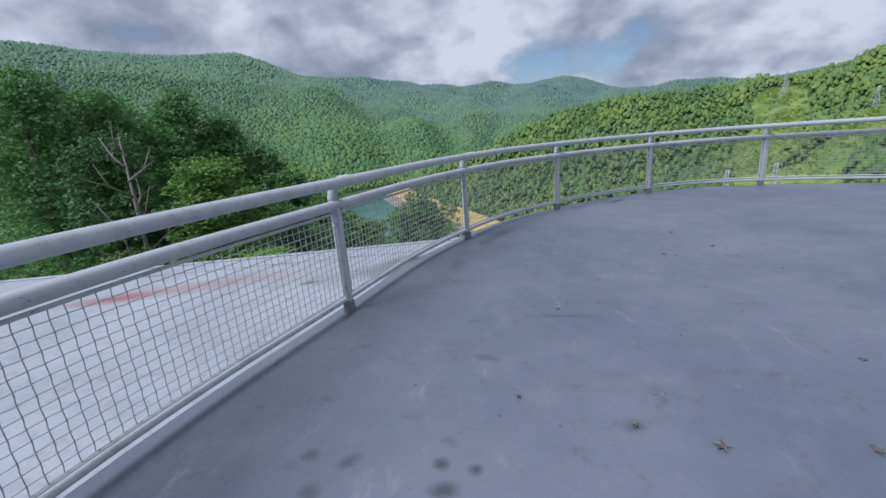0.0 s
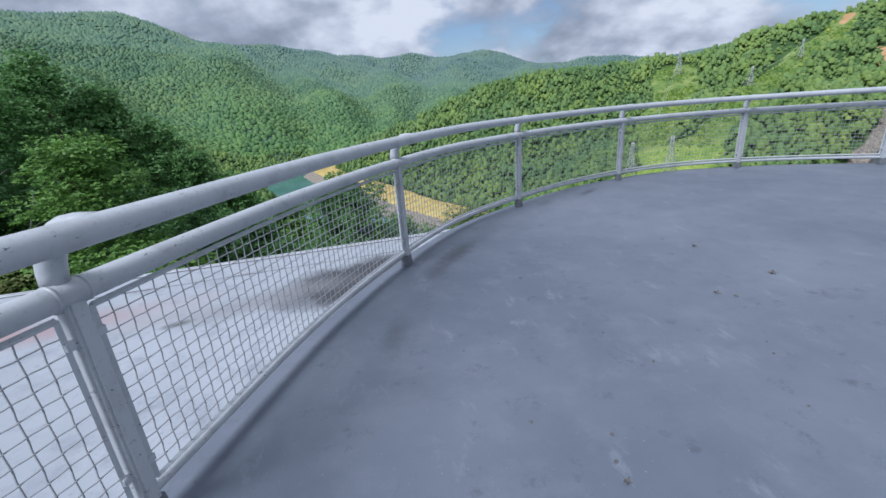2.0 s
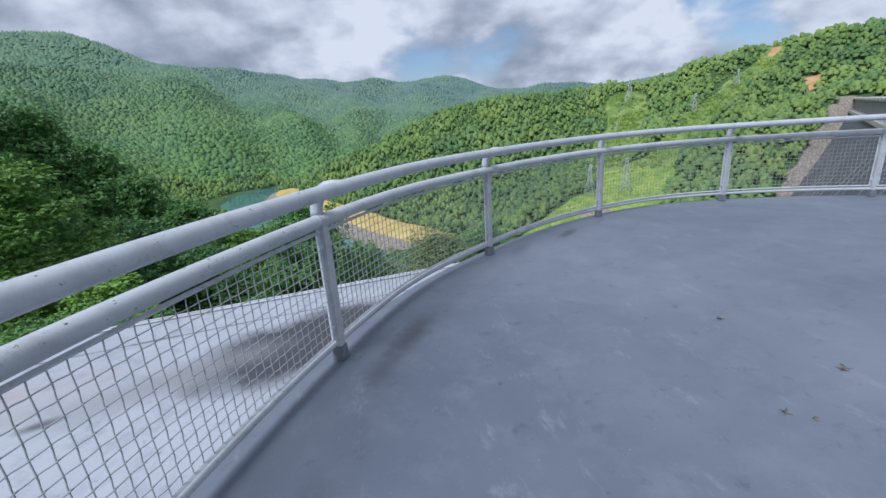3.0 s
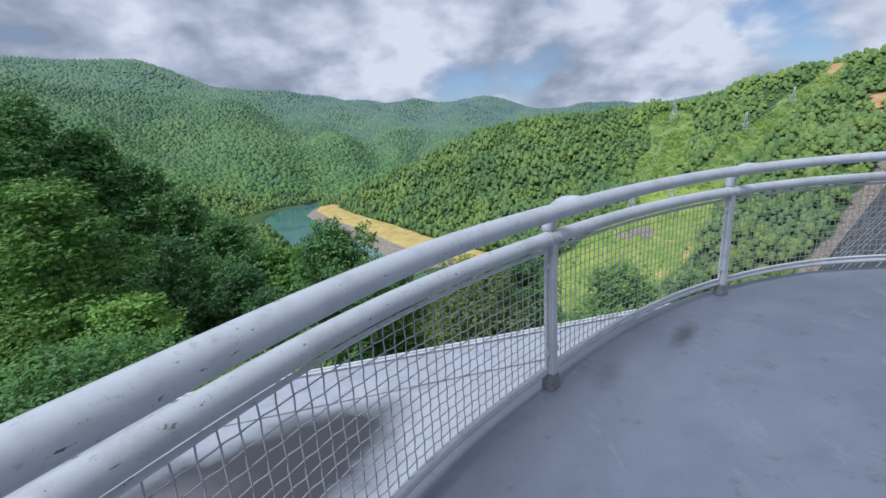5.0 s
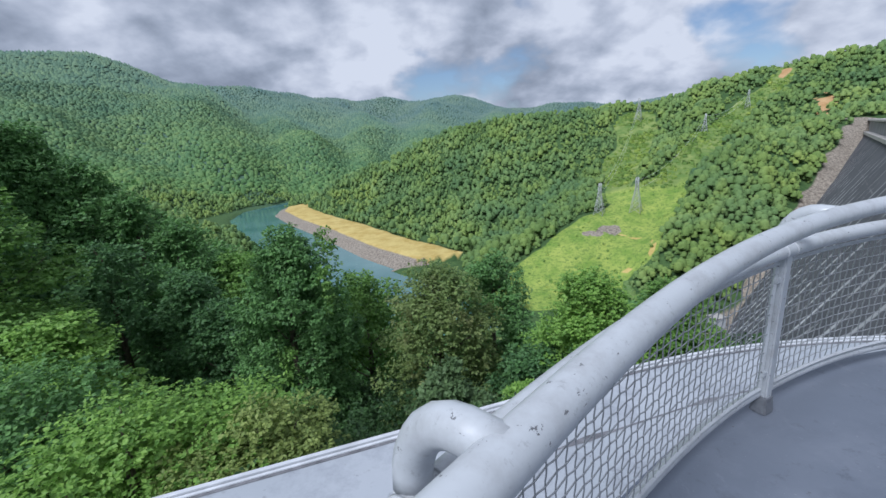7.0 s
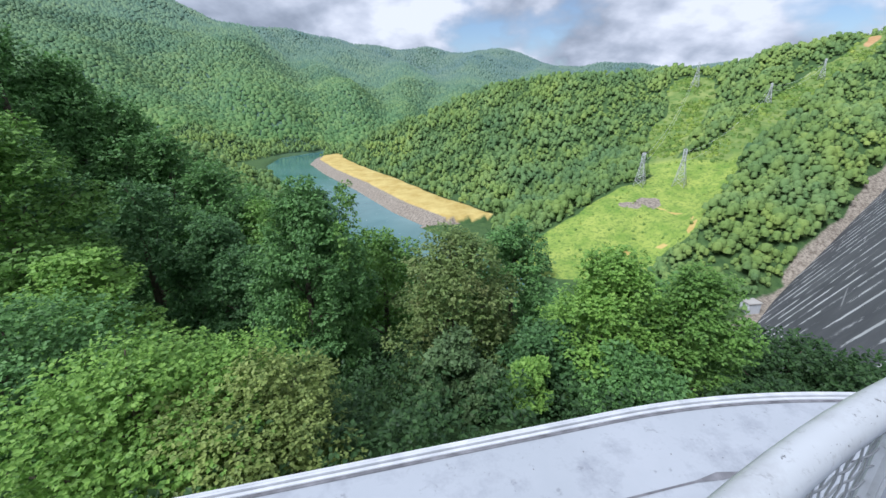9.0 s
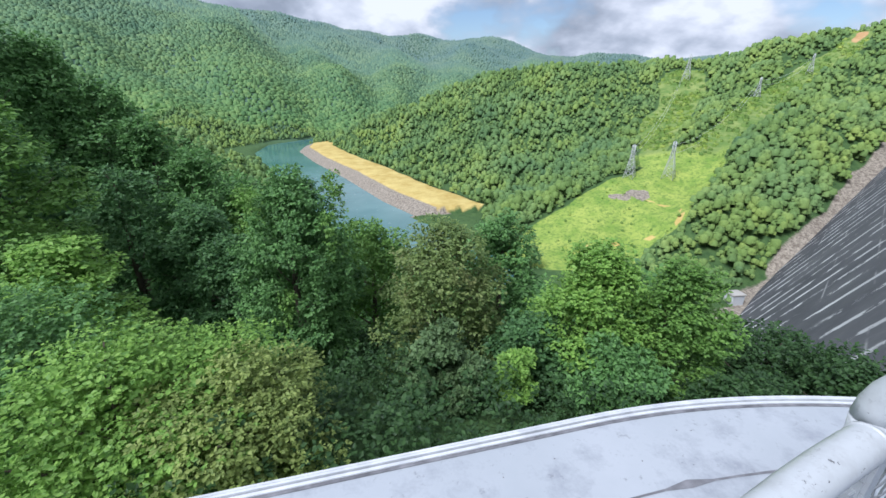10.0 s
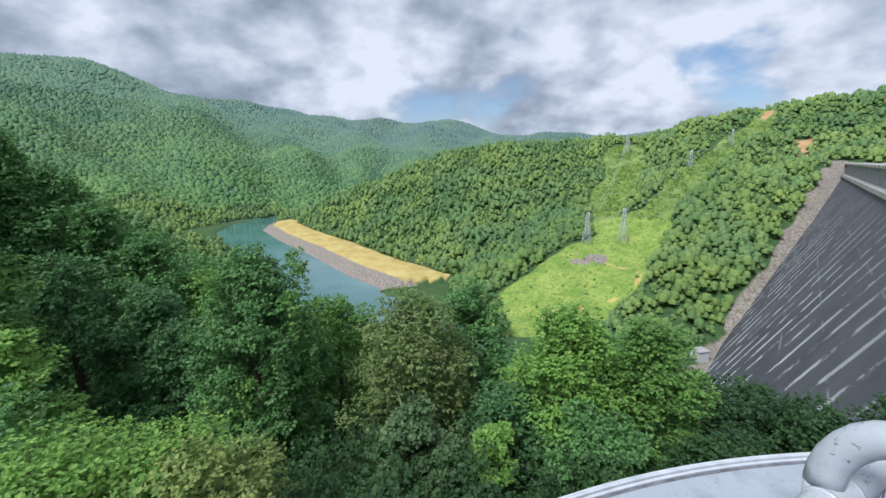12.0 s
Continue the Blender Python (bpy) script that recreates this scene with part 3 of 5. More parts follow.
def build_land():
    az = np.radians(np.concatenate([np.arange(-60, 70, 0.44), np.arange(72, 298, 4.0)]))
    rad = np.concatenate([[0.5, 4, 8], np.geomspace(12, 420, 115), np.geomspace(423, 1010, 115), np.geomspace(1025, 4950, 80)])
    R, A = np.meshgrid(rad, az, indexing="ij")
    x, y = 6 + R * np.sin(A), 9 + R * np.cos(A)
    h = height(x, y)
    n, m = R.shape
    i, j = np.meshgrid(np.arange(n - 1), np.arange(m), indexing="ij")
    j2 = (j + 1) % m
    faces = np.stack([i * m + j, (i + 1) * m + j, (i + 1) * m + j2, i * m + j2], -1).reshape(-1, 4)
    meadow, hay, rock, clay, upland = covers(x.ravel(), y.ravel(), h.ravel())
    # The distance attribute drives the haze tint in the ground colour.
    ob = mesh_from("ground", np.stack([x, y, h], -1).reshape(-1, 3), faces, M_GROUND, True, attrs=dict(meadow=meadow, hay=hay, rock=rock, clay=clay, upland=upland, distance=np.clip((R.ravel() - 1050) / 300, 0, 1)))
    tagged(ob, "wooded valley ground with meadow, dry grass bank and clay", "ground", kind="structure")


build_land()
water = slab("water", [(-420, 250), (260, 250), (160, 420), (60, 640), (-40, 900), (-60, 1050), (60, 1150), (60, 1300), (-420, 1300)], WATER, WATER - 1.5, M_WATER)
tagged(water, "calm blue-green river with pale ripples", "river", kind="structure")


# ---- dam ----
def build_dam():
    dam = tagged(new("dam"), "tall dark concrete dam with white lime streaks on its sloping face", "dam")
    length = 620.0

    def at(s, off, z):
        p = DAM_A - DAM_D * s + DAM_N * off
        return (p[0], p[1], z)

    def sheet(name, levels, material, label="", s0=-10.0):
        cols = np.linspace(s0, length, 43)
        verts = [at(s, o, z) for o, z in levels for s in cols]
        m = len(cols)
        faces = [(k * m + c, k * m + c + 1, (k + 1) * m + c + 1, (k + 1) * m + c) for k in range(len(levels) - 1) for c in range(m - 1)]
        return mesh_from(name, verts, faces, material, False, dam, label)

    face = [(float(dam_offset(z)), z) for z in np.linspace(-17, -140, 28)]
    sheet("face", [(2, -17)] + face + [(0, -140)], M_DAM, "dark weathered concrete with white lime lines")
    sheet("ledge", [(2, -14.5), (12.5, -14.5), (12.8, -17.0), (2, -17.0)], M_PALE, "pale concrete ledge")
    sheet("upper_wall", [(-8, -3.6), (7.5, -3.6), (7.8, -14.5), (-8, -14.5)], M_GREYWALL, "grey vertical concrete wall")
    sheet("roadway", [(-9, -1.6), (9.2, -1.6), (9.2, -3.6), (-9, -3.6), (-9, -1.6)], M_PALE)
    for k in range(28):
        s = 8 + k * 22
        a = np.array(at(s, 9.3, -2.6))
        pts = [a + np.array([0, 0, -1.0]), a + np.array([0, 0, 0.2]), a + np.array([0, 0, 1.9])]
        tubes("parapet_post", [(pts, 0.5)], M_PALE, dam, 6)
    gate = tagged(new("spillway_house"), "small white concrete spillway house at the dam toe", "building")
    c = np.array([236.0, 219.0, -127.0])
    part("wall", box_bm((9, 7, 9), tuple(c), 0.3), M_COPING, gate, smooth=False)
    part("roof", box_bm((10, 8, 0.8), tuple(c + (0, 0, 4.9)), 0.2), M_PALE, gate, smooth=False)


build_dam()


# ---- pylons ----
def pylon(x, y, tall, turn, label):
    z0 = float(height(np.array([x]), np.array([y]))[0])
    p = tagged(new("transmission_tower"), label, "pylon", "steel towers on the power line")
    p.matrix_world = pose(x, y, z0, 0, 0, turn)
    w0, w1 = tall * 0.15, tall * 0.035
    legs = []
    r = 0.22

    def corner(k, f):
        w = w0 + (w1 - w0) * min(f / 0.72, 1)
        sx, sy = ((1, 1), (-1, 1), (-1, -1), (1, -1))[k % 4]
        return np.array([sx * w, sy * w, f * tall])

    for k in range(4):
        tubes("leg", [([corner(k, 0), corner(k, 0.36), corner(k, 0.72), corner(k, 1.0)], r)], M_STEEL, p, 4)
    steps = [0, 0.2, 0.37, 0.5, 0.62, 0.72, 0.84, 1.0]
    lines = []
    for a, b in zip(steps[:-1], steps[1:]):
        for k in range(4):
            lines += [([corner(k, a), corner(k + 1, b)], r * 0.6), ([corner(k + 1, a), corner(k, b)], r * 0.6), ([corner(k, b), corner(k + 1, b)], r * 0.6)]
    tubes("bracing", lines, M_STEEL, p, 4)
    for f, span in ((0.74, 0.26), (0.86, 0.22), (0.98, 0.18)):
        s = span * tall
        for sg in (-1, 1):
            tubes("crossarm", [([(0, 0, f * tall), (sg * s, 0, f * tall)], r * 0.8), ([(0, 0, (f + 0.05) * tall), (sg * s, 0, f * tall)], r * 0.7)], M_STEEL, p, 4)
            tubes("insulator", [([(sg * s * 0.95, 0, f * tall), (sg * s * 0.95, 0, f * tall - 0.06 * tall)], r * 0.9)], M_STEEL, p, 5)
    return np.array([x, y, z0]), tall


T1 = pylon(260, 393, 33, 40, "grey steel lattice tower standing in the bright meadow")
T2 = pylon(294, 380, 36, 40, "tall grey steel lattice tower beside the mown strip")
T3 = pylon(537, 700, 40, 40, "grey steel lattice tower above the hillside woods")
T4 = pylon(520, 533, 27, 40, "grey steel lattice tower on the grassy line cut")
T5 = pylon(623, 561, 27, 40, "grey steel lattice tower on the bare ridge top")


def wire(a, b, lift, sag):
    a, b = np.array([a[0][0], a[0][1], a[0][2] + a[1] * lift]), np.array([b[0][0], b[0][1], b[0][2] + b[1] * lift])
    t = np.linspace(0, 1, 24)[:, None]
    pts = a + (b - a) * t
    pts[:, 2] -= sag * 4 * t[:, 0] * (1 - t[:, 0])
    tagged(tubes("power_line", [(pts, 0.10)], M_STEEL, None, 4), "thin grey power line sagging between towers", "cable", "power lines")


for lift in (0.68, 0.92):
    wire(T2, T4, lift, 16), wire(T4, T5, lift, 10), wire(T1, T3, lift, 22)


# ---- woods ----
def blob_mesh(rings, sides, seed):
    """A low, lumpy crown of unit size, sitting on z = 0."""
    rs = np.random.RandomState(seed)
    v = [(0, 0, 0.9)]
    for k in range(1, rings + 1):
        f = k / rings
        for s in range(sides):
            a = 2 * math.pi * (s + 0.5 * (k % 2)) / sides
            rad = math.sin(min(1, f * 1.15) * math.pi * 0.55) * (0.8 + 0.4 * rs.rand())
            v.append((rad * math.cos(a), rad * math.sin(a), math.cos(f * math.pi * 0.5) * (0.85 + 0.3 * rs.rand()) - (0.25 if k == rings else 0)))
    f = [(0, 1 + s, 1 + (s + 1) % sides) for s in range(sides)]
    for k in range(rings - 1):
        for s in range(sides):
            a, b = 1 + k * sides + s, 1 + k * sides + (s + 1) % sides
            c, d = a + sides, b + sides
            f += [(a, c, d), (a, d, b)]
    return np.array(v), np.array(f)


def scatter(r0, r1, az0, az1, step, seed):
    """Jittered places in a ring sector, with the ground's height."""
    rs = np.random.RandomState(seed)
    lim = r1
    g = np.arange(-lim, lim, step)
    gx, gy = np.meshgrid(g, np.arange(-lim * 0.2, lim, step))
    gx = (gx + (np.arange(gx.shape[0])[:, None] % 2) * step * 0.5).ravel() + (rs.rand(gx.size) - 0.5) * step * 0.9
    gy = gy.ravel() + (rs.rand(gy.size) - 0.5) * step * 0.9
    r, a = np.hypot(gx, gy), np.degrees(np.arctan2(gx, gy))
    keep = (r >= r0) & (r < r1) & (a > az0) & (a < az1)
    x, y = gx[keep] + 6, gy[keep] + 9
    return x, y, height(x, y), rs


def wooded(x, y, h, margin=0.0):
    meadow, hay, rock, clay, _ = covers(x, y, h)
    off = (x - DAM_A[0]) * DAM_N[0] + (y - DAM_A[1]) * DAM_N[1]
    s = -((x - DAM_A[0]) * DAM_D[0] + (y - DAM_A[1]) * DAM_D[1])
    on_dam = (off < dam_offset(h) + 8) & (off > -30) & (s > -20) & (s < 560)
    return (h > WATER + 3.5) & (meadow < 0.42) & (hay < 0.45) & (rock < 0.45) & (clay < 0.35) & ~on_dam


def place(protos, x, y, z, size, tall, turn, who=None):
    """Copies of small meshes, all in one; who collects which copy each corner belongs to."""
    vs, fs, off = [], [], 0
    which = np.arange(len(x)) % len(protos)
    for k, (v, f) in enumerate(protos):
        sel = np.nonzero(which == k)[0]
        if not len(sel):
            continue
        c, s = np.cos(turn[sel])[:, None], np.sin(turn[sel])[:, None]
        px = (v[None, :, 0] * c - v[None, :, 1] * s) * size[sel][:, None] + x[sel][:, None]
        py = (v[None, :, 0] * s + v[None, :, 1] * c) * size[sel][:, None] + y[sel][:, None]
        pz = v[None, :, 2] * tall[sel][:, None] + z[sel][:, None]
        vs.append(np.stack([px, py, pz], -1).reshape(-1, 3))
        fs.append((f[None] + (np.arange(len(sel)) * len(v))[:, None, None]).reshape(-1, f.shape[1]) + off)
        off += len(sel) * len(v)
        if who is not None:
            who.append(np.repeat(sel, len(v)))
    return np.vstack(vs), np.vstack(fs)


def build_woods():
    crests = np.array([(math.degrees(math.atan2(q[0] - 6, q[1] - 9)), math.hypot(q[0] - 6, q[1] - 9)) for q in FAR_RANGE])

    def in_view(x, y, h):
        az, r = np.degrees(np.arctan2(x - 6, y - 9)), np.hypot(x - 6, y - 9)
        return wooded(x, y, h) & (h > -128) & (r < np.interp(az, crests[:, 0], crests[:, 1]) + 70)

    domes = []
    for s in range(9):
        bv, bf = blob_mesh(2, 5, s)
        bv[:, 2] = np.where(bv[:, 2] < 0.2, bv[:, 2] - 0.35, bv[:, 2])
        domes.append((bv, bf))
    x, y, h, rs = scatter(1250, 2350, -52, 34, 11.5, 11)
    ok = in_view(x, y, h)
    x, y, h = x[ok], y[ok], h[ok]
    n = len(x)
    big = 5.2 + 5.0 * rs.rand(n) ** 1.6
    v1, f1 = place(domes, x, y, h + 1 + 4 * rs.rand(n), big, big * (0.65 + 0.5 * rs.rand(n)), rs.rand(n) * 6.3)
    caps = []
    for s in range(9):
        bv, bf = blob_mesh(1, 6, 20 + s)
        bv[1:, 2] -= 0.9
        caps.append((bv, bf))
    x, y, h, rs = scatter(2350, 4500, -52, 64, 17, 14)
    ok = in_view(x, y, h)
    x, y, h = x[ok], y[ok], h[ok]
    n = len(x)
    big = 8.0 + 7.0 * rs.rand(n) ** 1.6
    v2, f2 = place(caps, x, y, h + 2 + 5 * rs.rand(n), big, big * (0.5 + 0.4 * rs.rand(n)), rs.rand(n) * 6.3)
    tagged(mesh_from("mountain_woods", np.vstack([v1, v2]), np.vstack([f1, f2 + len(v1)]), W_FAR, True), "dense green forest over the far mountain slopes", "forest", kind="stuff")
    def kinds(sprays, leaf, seed):
        out = []
        for s in range(10):
            pr = np.random.RandomState(seed + s)
            vs, fs, c, r, off = [], [], [], [], 0
            for k in range(4):
                bv, bf = blob_mesh(2, 5, seed + s * 5 + k)
                a, q = k * 2.2 + pr.rand(), (0.0 if k == 0 else 2.5)
                size = 2.9 - 0.35 * k + 0.6 * pr.rand()
                mid = np.array([q * math.cos(a), q * math.sin(a), 7.4 - 1.6 * k + pr.rand()])
                vs.append(bv * (size * 0.92, size * 0.92, size * 1.2) + mid), fs.append(bf + off)
                c.append(mid + (0, 0, size * 0.2)), r.append(size)
                off += len(bv)
            lv, lf = leaf_cloud(c, r, sprays, leaf, seed + 40 + s, 0.75, 2, 0.25)
            out.append((np.vstack(vs + [lv]), np.vstack(fs + [lf + off])))
        return out

    parts = []
    for r0, r1, az0, step, seed, forms in ((300, 640, -30, 7.0, 12, kinds(26, 1.1, 500)), (640, 1250, -34, 9.2, 13, kinds(10, 1.6, 600))):
        x, y, h, rs = scatter(r0, r1, az0, 61, step, seed)
        far, az = np.hypot(x - 6, y - 9), np.degrees(np.arctan2(x - 6, y - 9))
        ok = wooded(x, y, h) & ~((az > 4) & (far > 1010 + np.maximum(0, az - 40) * 3))
        x, y, h = x[ok], y[ok], h[ok]
        n = len(x)
        big = (0.55 + 0.75 * rs.rand(n) ** 2.0 + 0.22 * vnoise(x, y, 45, 2)) * (1.12 if r1 < 700 else 1.22)
        who = []
        v, f = place(forms, x, y, h - 1.8, big, big * (0.85 + 0.4 * rs.rand(n)), rs.rand(n) * 6.3, who)
        parts.append((v, f, np.clip(0.5 * rs.rand(n) + 0.25 + 0.4 * vnoise(x, y, 70, 4), 0, 1)[np.concatenate(who)]))
    v, f = np.vstack([parts[0][0], parts[1][0]]), np.vstack([parts[0][1], parts[1][1] + len(parts[0][0])])
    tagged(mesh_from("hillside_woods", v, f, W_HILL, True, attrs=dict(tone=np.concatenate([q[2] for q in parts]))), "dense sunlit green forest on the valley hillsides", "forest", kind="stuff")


# ---- leafy trees ----
def leaf_cloud(centres, radii, count, size, seed, flat=0.55, spray=5, tilt=0.5, droop=0.0, squash=None):
    """Leaves in sprays over the shells of many lobes: folded four-cornered blades, two triangles each."""
    rs = np.random.RandomState(seed)
    centres, radii = np.asarray(centres, float), np.asarray(radii, float)
    area = (radii ** 2)
    pick = rs.choice(len(centres), count, p=area / area.sum())
    d = rs.normal(size=(count, 3))
    d[:, 2] = d[:, 2] * 0.8 + 0.25
    d /= np.linalg.norm(d, axis=1)[:, None]
    shell = 1.05 - 0.6 * rs.rand(count) ** 1.5
    base = centres[pick] + d * (radii[pick] * shell)[:, None] * np.array([1, 1, squash or flat + 0.25])
    base += rs.normal(size=(count, 3)) * 0.05 * radii[pick][:, None]
    sx = np.repeat(np.arange(count), spray)
    n = len(sx)
    out = d[sx] + rs.normal(size=(n, 3)) * 0.9
    out[:, 2] = out[:, 2] * (1 - flat) - droop + rs.normal(size=n) * 0.15
    out /= np.linalg.norm(out, axis=1)[:, None] + 1e-9
    s = size * (0.6 + 0.8 * rs.rand(n))
    root = base[sx] + out * (s * 0.5)[:, None] * rs.rand(n)[:, None]
    up = np.stack([rs.normal(size=n) * tilt, rs.normal(size=n) * tilt, np.ones(n)], -1) + 1.1 * d[sx]
    side = np.cross(out, up)
    side /= np.linalg.norm(side, axis=1)[:, None] + 1e-9
    nor = np.cross(side, out)
    mid = root + out * (s * 0.5)[:, None] - nor * (s * 0.10)[:, None]
    tip = root + out * s[:, None] - nor * (s * 0.16)[:, None]
    l, r = mid + side * (s * 0.34)[:, None] + nor * (s * 0.1)[:, None], mid - side * (s * 0.34)[:, None] + nor * (s * 0.1)[:, None]
    v = np.stack([root, l, tip, r], 1).reshape(-1, 3)
    k = np.arange(n)[:, None] * 4
    return v, np.vstack([k + [0, 1, 2], k + [0, 2, 3]])


def lobes(seed, count, crown_r, low, high, small=0.17, lean=0.0, shape=1.0):
    """Centres and sizes of the foliage masses of one crown."""
    rs = np.random.RandomState(seed)
    c, r = [], []
    for k in range(count):
        f = (k + 0.5) / count
        z = low + (high - low) * f
        prof = max(0.16, math.sin(math.pi * (0.16 + 0.84 * f) ** shape) ** 0.55 if f < 0.985 else 0.16)
        a = k * 2.399 + rs.rand() * 1.2
        q = crown_r * prof * (0.15 + 0.85 * rs.rand() ** 0.6)
        c.append((q * math.cos(a) + lean * f, q * math.sin(a), z + rs.normal() * 0.35))
        r.append(crown_r * (small + 0.15 * rs.rand()))
    return c, r


def tree(name, x, y, top, crown_r, crown_h, leaf, seed, label, count=2600, size=0.26, flat=0.55, droop=0.0, n_lobes=26, shape=1.0, spray=5, small=0.225):
    crown_r *= 1.05
    z0 = float(height(np.array([x]), np.array([y]))[0])
    tall = top - z0
    t = tagged(new(name), label, "tree", "trees below the deck")
    t.location = (x, y, z0 - 0.3)
    rs = np.random.RandomState(seed)
    low = max(tall - crown_h, 1.0)
    n_lobes = int(n_lobes * 1.9)
    c, r = lobes(seed, n_lobes, crown_r, low + 0.6, tall - crown_r * 0.2, small, shape=shape)
    bend = rs.normal(size=2) * 0.3
    zs = np.linspace(0, tall * 0.86, 9)
    trunk = np.stack([bend[0] * np.sin(zs / tall * 3), bend[1] * np.sin(zs / tall * 2.3), zs], -1)
    tubes("trunk", [(trunk, np.linspace(0.34, 0.07, 9) * max(0.6, tall / 14))], M_BARK, t, 9)
    for k in range(0, n_lobes, 3):
        cx, cy, cz = c[k]
        s = max(cz - 1.2 - abs(cx) * 0.4, low * 0.5)
        a = np.array([np.interp(s, zs, trunk[:, 0]), np.interp(s, zs, trunk[:, 1]), s])
        b = np.array([cx, cy, cz])
        m = (a + b) / 2 + np.array([rs.normal() * 0.2, rs.normal() * 0.2, -0.25])
        tubes("limb", [([a, (a + m) / 2, m, b], [0.10, 0.08, 0.06, 0.025])], M_BARK, t, 6)
    tiers = 0.42 if name in ("layered_tree", "spreading_tree") else None
    if tiers:
        r = [1.3 * q for q in r]
    v, f = leaf_cloud(c, r, count, size, seed + 1, flat, spray, droop=droop, squash=tiers)
    mesh_from("crown", v, f, leaf, False, t)
    return t


